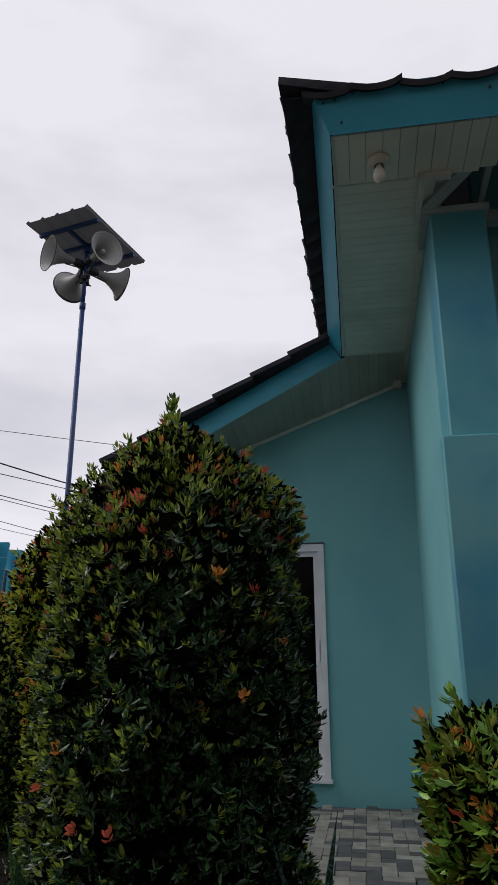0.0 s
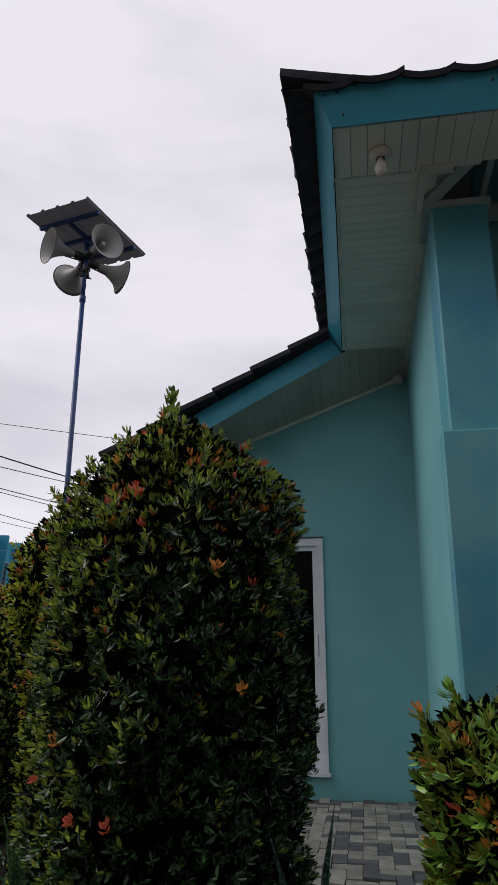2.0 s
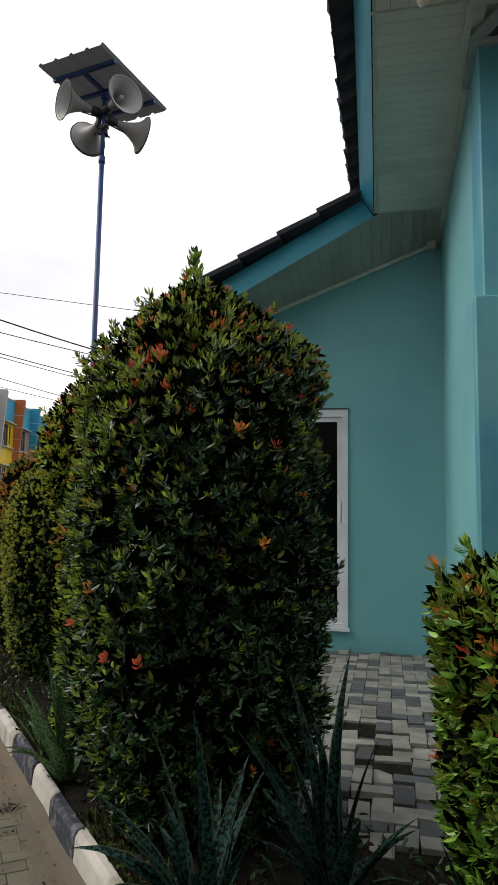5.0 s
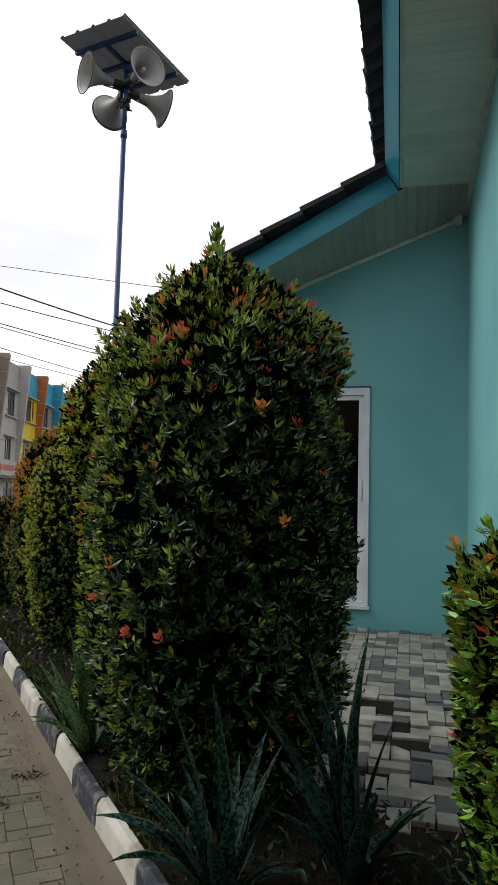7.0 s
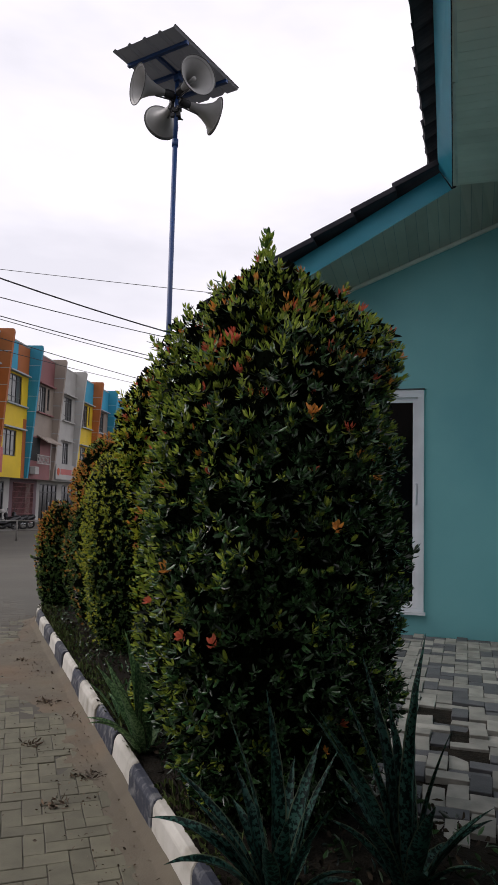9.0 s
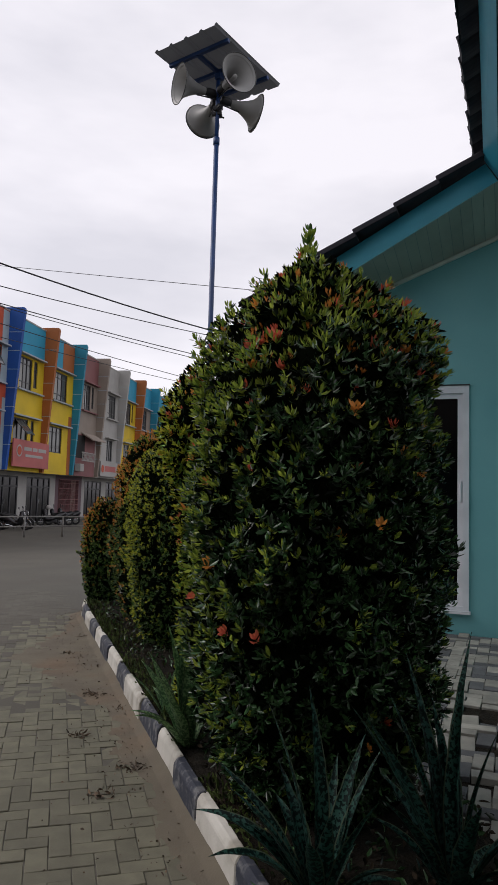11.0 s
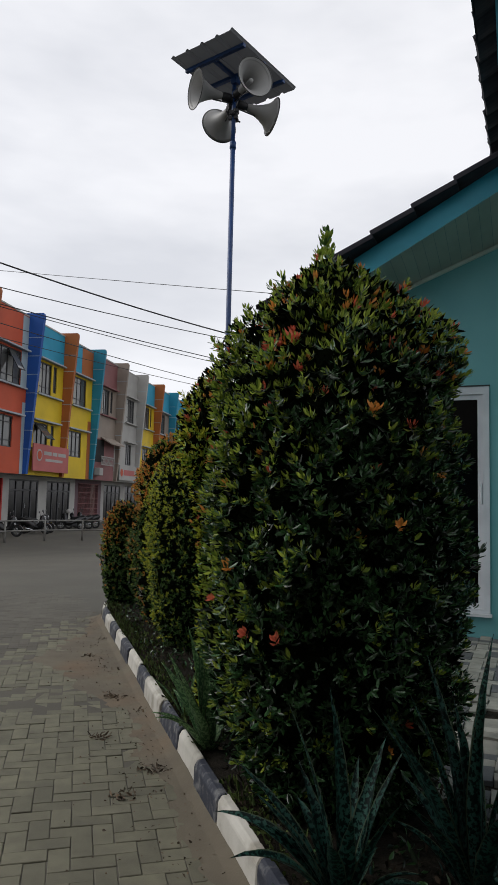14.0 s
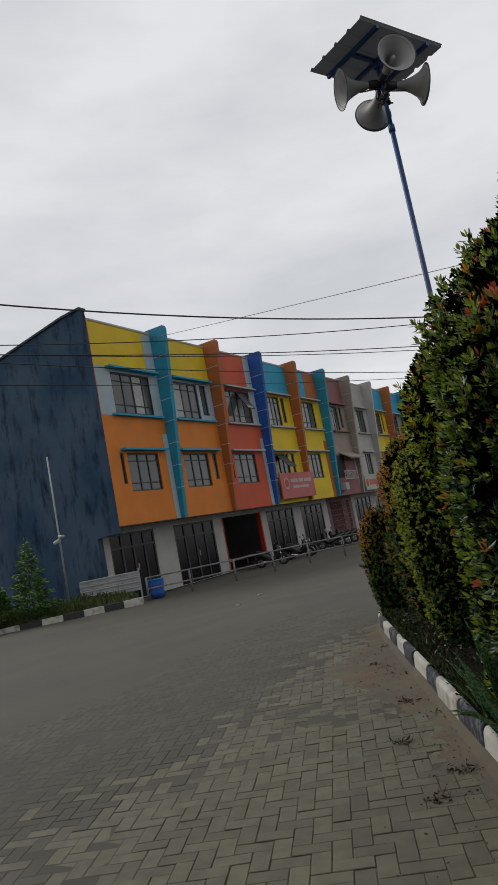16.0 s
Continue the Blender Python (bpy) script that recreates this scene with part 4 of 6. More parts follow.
for k in range(9):
    x = 47.6 + 0.26 * k
    tube(bm, (x, -0.55, 3.9), (x + 0.26, -0.55, 4.5), 0.02, 0.02, 5)
    tube(bm, (x + 0.26, -0.55, 3.9), (x, -0.55, 4.5), 0.02, 0.02, 5)
tube(bm, (47.6, -0.55, 4.5), (50.2, -0.55, 4.5), 0.035, 0.035, 6)
tube(bm, (47.6, -0.55, 3.9), (50.2, -0.55, 3.9), 0.035, 0.035, 6)
tube(bm, (50.2, -0.55, 3.5), (50.2, -0.55, 5.7), 0.045, 0.045, 6)
part("balcony_rail", bm, P["white"], F_)
part("condenser", boxes((47.5, 48.2, -0.5, -0.06, 3.1, 3.65), bevel=0.03), P["white"], F_, "white air conditioner condenser")
sg2 = thing("banner_sign", ROW, "white banner sign with a red emblem", "sign")
part("board", boxes((52.2, 56.3, -0.30, -0.24, 2.9, 4.1)), P["white"], sg2)
part("lettering_bar", boxes((53.2, 55.8, -0.312, -0.301, 3.3, 3.75)), P["pink"], sg2)
bm = lathe(bmesh.new(), [(0.0, 0.0), (0.3, 0.0), (0.3, 0.01), (0.0, 0.01)], Matrix.Translation((52.7, -0.303, 3.5)) @ pose(0, 0, 0, 90), 20)
part("emblem", bm, P["coral"], sg2)

# forecourt strip
def row_pt(s, y, z=0.0):
    return ROW @ Vector((s, y, z))


M["rail"] = mat("dull_grey_rail_paint", (0.20, 0.195, 0.18), 0.6, col2=(0.14, 0.135, 0.125), scale=5, stain=(0.10, 0.08, 0.06), bump=0.05)
# grey railing in front of the shops
rail = thing("railing", Matrix(), "grey painted steel pipe railing along the forecourt", "railing")
RP = [row_pt(22.6, -0.9), row_pt(24.3, -1.9), row_pt(26.2, -3.0), row_pt(28.2, -3.9), row_pt(30.0, -4.9), row_pt(31.3, -6.2), row_pt(31.8, -8.0)]
prev = None
for p in RP:
    z = ground_z(p.x, p.y)
    part("post", tube(bmesh.new(), (p.x, p.y, z), (p.x, p.y, z + 0.98), 0.045, 0.045, 8), M["rail"], rail, "", True)
    if prev:
        for hgt in (0.95, 0.5):
            part("rail", tube(bmesh.new(), (prev[0].x, prev[0].y, prev[1] + hgt), (p.x, p.y, z + hgt), 0.035, 0.035, 8), M["rail"], rail, "", True)
    prev = (p, z)

# ribbed metal hoarding and blue bin at the corner
hd = thing("metal_hoarding", Matrix.Translation((-21.7, 19.35, -0.3)) @ pose(0, 0, 0, 0, 0, 49), "grey ribbed metal hoarding panel", "fence")
for i in range(4):
    z = 0.30 + 0.2 * i
    part("sheet", boxes((0.03, 2.37, 0.0, 0.02, z, z + 0.13), bevel=0.004), M["zinc"], hd)
    part("rib", boxes((0.03, 2.37, -0.035, 0.03, z + 0.132, z + 0.19), bevel=0.008), P["white"], hd)
for x in (0.0, 2.4):
    part("post", boxes((x - 0.03, x + 0.03, -0.02, 0.06, -0.25, 1.08 + 0.12 * (x > 0))), M["zinc"], hd)
bin_p = row_pt(23.4, -0.75)
bn = thing("rubbish_bin", Matrix.Translation((bin_p.x, bin_p.y, GZ + 0.0)), "blue plastic rubbish drum", "bin")
part("body", lathe(bmesh.new(), [(0.0, 0), (0.3, 0.0), (0.32, 0.25), (0.3, 0.27), (0.33, 0.5), (0.34, 0.78), (0.31, 0.78), (0.29, 0.1), (0, 0.08)], None, 20), P["navy"], bn, "", True)
part("rim", lathe(bmesh.new(), [(0.33, 0.74), (0.36, 0.75), (0.36, 0.79), (0.33, 0.80)], None, 20), P["sky"], bn, "", True)

# far kerb in black and white, grass verge, lamp post with cameras
fk = thing("far_kerb", Matrix(), "low kerb painted in black and white lengths", "kerb", kind="structure")
FK0, FK1 = Vector((-24.6, 10.6)), Vector((-19.3, 20.3))
fd = (FK1 - FK0).normalized()
n = 14
for i in range(n):
    a = FK0 + fd * ((FK1 - FK0).length * i / n)
    ang = math.degrees(math.atan2(fd.y, fd.x))
    bm = bmesh.new()
    L = (FK1 - FK0).length / n
    box(bm, 0.005, L - 0.005, 0, 0.16, -0.6, 0.0, bevel=0.012)
    ob = part("kerb_block", bm, M["kerb_white"] if i % 2 else M["kerb_black"], fk)
    ob.matrix_local = Matrix.Translation((a.x, a.y, -0.23)) @ pose(0, 0, 0, 0, 0, ang)
M["grass"] = leaf_mat("grass_blade", (0.03, 0.05, 0.015), (0.10, 0.13, 0.04), 0.7)
M["verge"] = mat("rough_verge_soil", (0.06, 0.065, 0.035), 0.95, col2=(0.09, 0.08, 0.05), scale=2, bump=0.8, bump_scale=12, dist=0.03)
bm = bmesh.new()
p0, p1 = FK0 + Vector((-fd.y, fd.x)) * 0.15, FK1 + Vector((-fd.y, fd.x)) * 0.15
q0, q1 = row_pt(10.0, 1.5), row_pt(22.2, 1.0)
g0 = [bm.verts.new((p0.lerp(p1, i / 12).x, p0.lerp(p1, i / 12).y, -0.25)) for i in range(13)]
g1 = [bm.verts.new((q0.lerp(q1, i / 12).x, q0.lerp(q1, i / 12).y, 0.12)) for i in range(13)]
for i in range(12):
    bm.faces.new((g0[i], g0[i + 1], g1[i + 1], g1[i]))
bmesh.ops.recalc_face_normals(bm, faces=bm.faces)
tagged(part("verge", bm, M["verge"]), "weedy grass verge below the gable wall", "verge", kind="structure")

lp = Vector((-21.9, 18.85, 0.0))
cp = thing("camera_post", Matrix.Translation(lp), "thin grey steel post with two small cameras", "post")
part("post", tube(bmesh.new(), (0, 0, 0), (0, 0, 6.05), 0.04, 0.035, 10), M["zinc"], cp, "", True)
part("security_camera", tube(bmesh.new(), (0.0, 0.0, 2.75), (0.36, -0.1, 2.72), 0.07, 0.06, 10), P["white"], cp, "small white security camera", True)
part("security_camera", tube(bmesh.new(), (0.0, 0.0, 2.6), (-0.2, -0.15, 2.5), 0.09, 0.07, 10), P["white"], cp, "small white security camera", True)

# wires across the street
def wire(name_label, p, q, sag, r, parent=None):
    bm = bmesh.new()
    p, q = Vector(p), Vector(q)
    n = 18
    rings = []
    for i in range(n + 1):
        t = i / n
        c = p.lerp(q, t) - Vector((0, 0, sag * 4 * t * (1 - t)))
        sd = (q - p).cross(Vector((0, 0, 1))).normalized()
        rings.append([bm.verts.new(c + sd * r * math.cos(k * 1.2566) + Vector((0, 0, r * math.sin(k * 1.2566)))) for k in range(5)])
    for r0, r1 in zip(rings, rings[1:]):
        for k in range(5):
            bm.faces.new((r0[k], r0[(k + 1) % 5], r1[(k + 1) % 5], r1[k]))
    if parent:
        return part("strand", bm, M["cable"], parent)
    return tagged(part("overhead_wire", bm, M["cable"]), name_label, "cable", "wires across the street")


def azp(az, el, d, h=1.61):
    """A point at a bearing and height angle, d metres away on the plan."""
    a, e = radians(az), radians(el)
    return (math.sin(a) * d, math.cos(a) * d, h + d * math.tan(e))


def far_wire(a0, e0, d0, a1, e1, d1, sag, r, ext=0.25, parent=None):
    p, q = Vector(azp(a0, e0, d0)), Vector(azp(a1, e1, d1))
    lift = Vector((0, 0, 0.88 * sag))
    return wire("thin black overhead wire", p - (q - p) * ext * 0.8 + lift, q + (q - p) * ext + lift, sag, r, parent)


far_wire(-33.9, 17.8, 16, -16.5, 14.1, 19, 0.45, 0.020, 1.1)
far_wire(-33.8, 16.0, 16, -16.8, 13.6, 19, 0.3, 0.012, 1.1)
far_wire(-33.8, 14.75, 18, -16.5, 11.75, 22, 0.3, 0.014, 1.1)
low_wire = far_wire(-33.8, 14.55, 18, -16.5, 11.45, 22, 0.35, 0.011, 1.1)
far_wire(-33.7, 13.3, 18, -18.6, 10.1, 24, 0.3, 0.012, 1.2, low_wire)
far_wire(-33.7, 12.2, 18, -18.6, 9.6, 26, 0.3, 0.010, 1.2, low_wire)
far_wire(-33.9, 17.3, 30, -15.4, 17.3, 24, 0.05, 0.012, 0.8)

# unseen wall added behind the camera to cut the light on facing sides
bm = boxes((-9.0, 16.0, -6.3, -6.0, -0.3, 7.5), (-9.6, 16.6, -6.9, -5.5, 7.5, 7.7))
tagged(part("wall_behind", bm, P["taupe"]), "plain unseen wall added to block light from behind", "wall", kind="structure")


# ---------------------------------------------------------------- shrubs
def leaves_mesh(name, base, axis, side, length, width, slot, mats, fold=0.22, droop=0.10):
    """Many folded leaves as one mesh: arrays of base points, directions, side directions and sizes."""
    nl = len(base)
    nrm = np.cross(axis, side)
    L, Wd = length[:, None], width[:, None]
    v = np.empty((nl, 6, 3))
    v[:, 0] = base
    v[:, 1] = base + axis * L * 0.46 + side * Wd * 0.5 + nrm * Wd * fold
    v[:, 2] = base + axis * L * 0.45
    v[:, 3] = base + axis * L * 0.46 - side * Wd * 0.5 + nrm * Wd * fold
    v[:, 4] = base + axis * L * 0.78 + side * Wd * 0.36 + nrm * (Wd * fold * 0.5 - L * droop * 0.4)
    v[:, 5] = base + axis * L - nrm * L * droop
    v = np.concatenate([v, (base + axis * L * 0.78 - side * Wd * 0.36 + nrm * (Wd * fold * 0.5 - L * droop * 0.4))[:, None]], 1)
    k = np.arange(nl)[:, None] * 7
    tri = np.array([[0, 2, 1], [0, 3, 2], [1, 2, 4], [2, 3, 6], [2, 5, 4], [2, 6, 5]])
    faces = (k[:, :, None] + tri[None]).reshape(-1, 3)
    me = bpy.data.meshes.new(name)
    me.from_pydata(v.reshape(-1, 3).tolist(), [], faces.tolist())
    for mm in mats:
        me.materials.append(mm)
    me.polygons.foreach_set("material_index", np.repeat(slot, 6).astype(np.int32))
    me.polygons.foreach_set("use_smooth", np.ones(len(faces), dtype=bool))
    me.update()
    return me


def unit(a):
    return a / np.maximum(np.linalg.norm(a, axis=-1, keepdims=True), 1e-9)


def shrub(name, label, x, y, z0, profile, seed, clusters, leaf_len, fresh_lit, red, lump=0.10, lean=(0, 0), group="clipped shrubs along the kerb", low=0.25, fresh_lit_mat="leaf_fresh", per=7, inner=0.5, bumps=(), sprigs=0.04, red_low=0.1, base_mat="leaf", red_pow=3, flank=0.0, slim=0.30, rise=0.62, young="leaf_red", crown=0.0):
    """A clipped shrub: trunk, inner leaves and core blackened for shade, and shoot tips with whorls of leaves over an
    uneven outline.
    """
    rng = np.random.default_rng(seed)
    zs, rs = np.array([p[0] for p in profile]), np.array([p[1] for p in profile])
    top = thing(name, Matrix.Translation((x, y, z0)), label, "shrub", group)

    def outline(ang, z):
        r = np.interp(z, zs, rs)
        wob = np.array([noise.noise((math.cos(a) * 1.7 + seed, math.sin(a) * 1.7, h * 1.9)) for a, h in zip(ang, z)])
        wob2 = np.array([noise.noise((math.cos(a) * 5 + seed, math.sin(a) * 5, h * 5.5)) for a, h in zip(ang, z)])
        r = r * (1 + lump * wob * 1.3 + lump * 0.9 * wob2)
        for ba, bz, amp, sa, sz in bumps:
            da = (ang - ba + np.pi) % (2 * np.pi) - np.pi
            r = r * (1 + amp * np.exp(-(da / sa) ** 2 - ((z - bz) / sz) ** 2))
        return r

    # points spread by area
    w = np.interp(np.linspace(zs[0], zs[-1], 400), zs, rs) + 0.04
    cdf = np.cumsum(w) / w.sum()

    def sample(n):
        z = np.interp(rng.random(n), cdf, np.linspace(zs[0], zs[-1], 400))
        a = rng.random(n) * 2 * np.pi
        return a, z

    def place(a, z, f):
        r = outline(a, z) * f
        fz = (z - zs[0]) / (zs[-1] - zs[0])
        return np.stack([r * np.cos(a) + lean[0] * fz, r * np.sin(a) + lean[1] * fz, z], 1)

    a, z = sample(clusters)
    depth = 1.0 - np.abs(rng.normal(0, 0.08, clusters))
    depth = np.where(rng.random(clusters) < 0.07, 1.0 + 0.05 * rng.random(clusters), depth)
    pts = place(a, z, depth)
    ns = int(clusters * sprigs)
    pick = rng.choice(np.flatnonzero(depth < 1.0), ns)
    grow = unit(np.stack([np.cos(a[pick]) * 0.5, np.sin(a[pick]) * 0.5, np.full(ns, 1.0)], 1) + rng.normal(0, 0.25, (ns, 3)))
    for j in range(1, 4):
        a, z, depth = np.concatenate([a, a[pick]]), np.concatenate([z, z[pick]]), np.concatenate([depth, np.ones(ns)])
        pts = np.concatenate([pts, pts[pick] + grow * leaf_len * 0.5 * j])
    clusters = len(a)
    slope = np.gradient(np.interp(np.linspace(zs[0], zs[-1], 200), zs, rs), (zs[-1] - zs[0]) / 199)
    nz = -np.interp(z, np.linspace(zs[0], zs[-1], 200), slope)
    out = unit(np.stack([np.cos(a), np.sin(a), np.clip(nz, -0.6, 3)], 1))
    stem = unit(out * 0.8 + np.array([0, 0, rise]) + rng.normal(0, 0.27, (clusters, 3)))
    hz = (z - zs[0]) / (zs[-1] - zs[0])
    patch = np.array([noise.noise((p[0] * 2.2 + seed, p[1] * 2.2, p[2] * 2.2)) for p in pts])
    # young leaves, more of them sunward and on top: sunlight put into the mix
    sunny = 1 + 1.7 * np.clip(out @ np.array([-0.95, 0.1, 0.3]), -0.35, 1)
    pf = fresh_lit * sunny * (low + 1.9 * hz ** 3.5) * (1 + 1.1 * patch) + fresh_lit * 0.12 * (depth > 0.985)
    pf = pf + fresh_lit * 0.7 * np.clip((hz - 0.76) / 0.1, 0, 1) * crown
    # lit left flank, lightened low down in the same way
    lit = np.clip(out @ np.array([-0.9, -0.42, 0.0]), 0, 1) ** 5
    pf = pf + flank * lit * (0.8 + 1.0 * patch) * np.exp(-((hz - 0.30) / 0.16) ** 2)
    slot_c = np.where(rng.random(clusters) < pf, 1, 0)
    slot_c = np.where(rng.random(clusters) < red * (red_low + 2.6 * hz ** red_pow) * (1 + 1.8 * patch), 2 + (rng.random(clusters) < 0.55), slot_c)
    size_c = leaf_len * rng.uniform(0.75, 1.2, clusters)
    base, axis, side, ln, wd, sl = [], [], [], [], [], []
    for k in range(per):
        ang = 2 * np.pi * (k * 0.382 + rng.random(clusters))
        h = unit(np.cross(stem, np.array([0.3, 0.2, 1.0])))
        h2 = np.cross(stem, h)
        rad = h * np.cos(ang)[:, None] + h2 * np.sin(ang)[:, None]
        tilt = 0.25 + 0.95 * (k / per)
        ax_ = unit(stem * (1.15 - tilt * 0.68) + rad * tilt)
        base.append(pts - stem * (size_c * 0.55 * k / per)[:, None])
        axis.append(ax_)
        side.append(unit(np.cross(ax_, stem + 1e-4)))
        ln.append(size_c * rng.uniform(0.75, 1.1, clusters) * (0.75 + 0.35 * k / per))
        wd.append(ln[-1] * rng.uniform(slim * 0.88, slim * 1.14, clusters))
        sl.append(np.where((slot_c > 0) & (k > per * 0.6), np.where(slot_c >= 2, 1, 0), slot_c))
    mats = [M[base_mat], M[fresh_lit_mat], M[young], M["leaf_orange"]]
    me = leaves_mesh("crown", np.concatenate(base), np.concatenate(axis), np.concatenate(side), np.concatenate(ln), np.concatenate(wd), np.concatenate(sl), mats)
    ob = new("crown", me)
    ob.parent = top
    tagged(ob, kind="stuff")
    # inner leaves, deeper in; shade between the clusters is their near-black colour
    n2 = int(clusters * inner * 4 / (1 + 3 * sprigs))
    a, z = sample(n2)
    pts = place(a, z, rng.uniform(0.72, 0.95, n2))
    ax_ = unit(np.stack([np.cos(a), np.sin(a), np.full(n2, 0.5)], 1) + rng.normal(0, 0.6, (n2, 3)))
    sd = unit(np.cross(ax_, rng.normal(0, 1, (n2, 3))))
    me = leaves_mesh("inner_leaves", pts, ax_, sd, np.full(n2, leaf_len * 1.15), np.full(n2, leaf_len * 0.42), np.zeros(n2), [M["leaf_shade"]])
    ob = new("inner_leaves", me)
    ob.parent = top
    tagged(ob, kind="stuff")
    # trunk and limbs
    bm = bmesh.new()
    rr = random.Random(seed)
    H = zs[-1]
    tube(bm, (0, 0, -0.05), (lean[0] * 0.5, lean[1] * 0.5, H * 0.6), 0.035, 0.018, 8)
    for k in range(14):
        zz = 0.12 * H + 0.6 * H * k / 14
        an = rr.uniform(0, 6.28)
        R = float(np.interp(zz + 0.3, zs, rs)) * 0.8
        tube(bm, (0, 0, zz), (R * math.cos(an), R * math.sin(an), zz + 0.35), 0.014, 0.005, 6)
    part("trunk", bm, M["bark"], top)
    # dense middle: a near-black solid added for the shade inside the crown
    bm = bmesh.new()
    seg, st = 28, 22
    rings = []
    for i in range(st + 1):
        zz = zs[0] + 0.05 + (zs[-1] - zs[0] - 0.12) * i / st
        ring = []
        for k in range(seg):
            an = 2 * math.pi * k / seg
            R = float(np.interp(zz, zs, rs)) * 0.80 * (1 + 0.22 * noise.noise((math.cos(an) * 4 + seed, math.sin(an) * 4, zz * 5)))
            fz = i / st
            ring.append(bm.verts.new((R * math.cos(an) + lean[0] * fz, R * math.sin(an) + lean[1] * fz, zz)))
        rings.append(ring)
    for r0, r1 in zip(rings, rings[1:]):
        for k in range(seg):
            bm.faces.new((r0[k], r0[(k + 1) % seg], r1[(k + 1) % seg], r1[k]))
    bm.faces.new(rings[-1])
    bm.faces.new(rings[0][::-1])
    part("twig_core", bm, M["inner_shade"], top)
    return top


MAIN = [(0.02, 0.46), (0.25, 0.58), (0.7, 0.665), (1.3, 0.67), (1.8, 0.66), (2.12, 0.61), (2.34, 0.50), (2.52, 0.36), (2.64, 0.22), (2.74, 0.08)]
shrub("shrub", "tall egg-shaped clipped shrub with glossy dark leaves and red young tips", -0.36, 3.66, 0.14, MAIN, 3, 5600, 0.053, 0.85, 0.13, 0.15, (-0.03, 0.0), low=0.05, bumps=[(0.0, 2.38, 0.22, 0.7, 0.18), (0.1, 2.02, -0.08, 0.6, 0.12), (3.0, 2.38, 0.12, 0.7, 0.18), (3.2, 1.86, -0.09, 0.7, 0.24)], sprigs=0.06, fresh_lit_mat="leaf_olive", red_low=0.02, red_pow=6, flank=1.1, inner=0.6, crown=1.0)
shrub("shrub", "narrow green shrub standing close behind the tall one", -1.225, 4.28, 0.16, [(0.05, 0.05), (0.5, 0.06), (1.2, 0.07), (1.45, 0.12), (1.62, 0.18), (1.84, 0.23), (2.06, 0.19), (2.2, 0.11), (2.28, 0.03)], 11, 1100, 0.044, 1.6, 0.08, 0.14, low=0.5, fresh_lit_mat="leaf_lime", base_mat="leaf_green")
shrub("shrub", "rounded yellow-green clipped shrub in the planter", -2.05, 6.66, 0.14, [(0.02, 0.30), (0.3, 0.46), (1.0, 0.56), (1.6, 0.52), (1.90, 0.34), (2.02, 0.07)], 21, 5000, 0.033, 1.25, 0.0, 0.14, low=0.10, fresh_lit_mat="leaf_lime", base_mat="leaf_mid", flank=0.6, crown=1.0)
shrub("shrub", "green shrub flushed with rusty orange young leaves", -2.80, 7.82, 0.14, [(0.02, 0.22), (0.4, 0.36), (1.1, 0.42), (1.74, 0.39), (2.08, 0.22), (2.2, 0.05)], 31, 2600, 0.036, 0.45, 1.5, 0.16, low=0.2, fresh_lit_mat="leaf_olive", red_low=0.12, young="leaf_orange", base_mat="leaf_mid")
shrub("shrub", "low dark shrub with orange young leaves at the planter's end", -3.80, 8.87, 0.05, [(0.02, 0.15), (0.3, 0.24), (0.8, 0.30), (1.2, 0.26), (1.42, 0.15), (1.5, 0.04)], 41, 1700, 0.036, 0.35, 0.42, 0.14, low=0.25, fresh_lit_mat="leaf_olive", red_low=0.05, young="leaf_orange", base_mat="leaf_mid")
shrub("shrub", "low clipped shrub with broad bright green leaves and orange tips", 1.035, 2.62, 0.12, [(0.02, 0.32), (0.4, 0.37), (0.9, 0.42), (1.20, 0.41), (1.32, 0.30), (1.38, 0.08)], 51, 1900, 0.062, 0.30, 0.06, 0.12, low=0.4, fresh_lit_mat="leaf_fresh", base_mat="leaf_green", red_low=0.5, per=8, sprigs=0.02, slim=0.33, rise=0.5)


# single red shoots on the big shrub, and its top spray
def spray(x, y, z, d, n, size, mats, seed):
    rng = np.random.default_rng(seed)
    d = unit(np.array(d, float))
    a = np.arange(n) * 2.4
    h = unit(np.cross(d, np.array([0.2, 0.5, 0.9])))
    rad = h[None] * np.cos(a)[:, None] + np.cross(d, h)[None] * np.sin(a)[:, None]
    ax_ = unit(d[None] * 0.75 + rad * rng.uniform(0.35, 0.85, (n, 1)))
    base = np.array([[x, y, z]]) - d[None] * (size * rng.random((n, 1)) * 0.6)
    return leaves_mesh("young_shoot", base, ax_, unit(np.cross(ax_, d[None])), np.full(n, size) * rng.uniform(0.8, 1.1, n), np.full(n, size * 0.4), np.zeros(n), mats)


big = [o for o in scene.collection.objects if o.name == "shrub"][0]
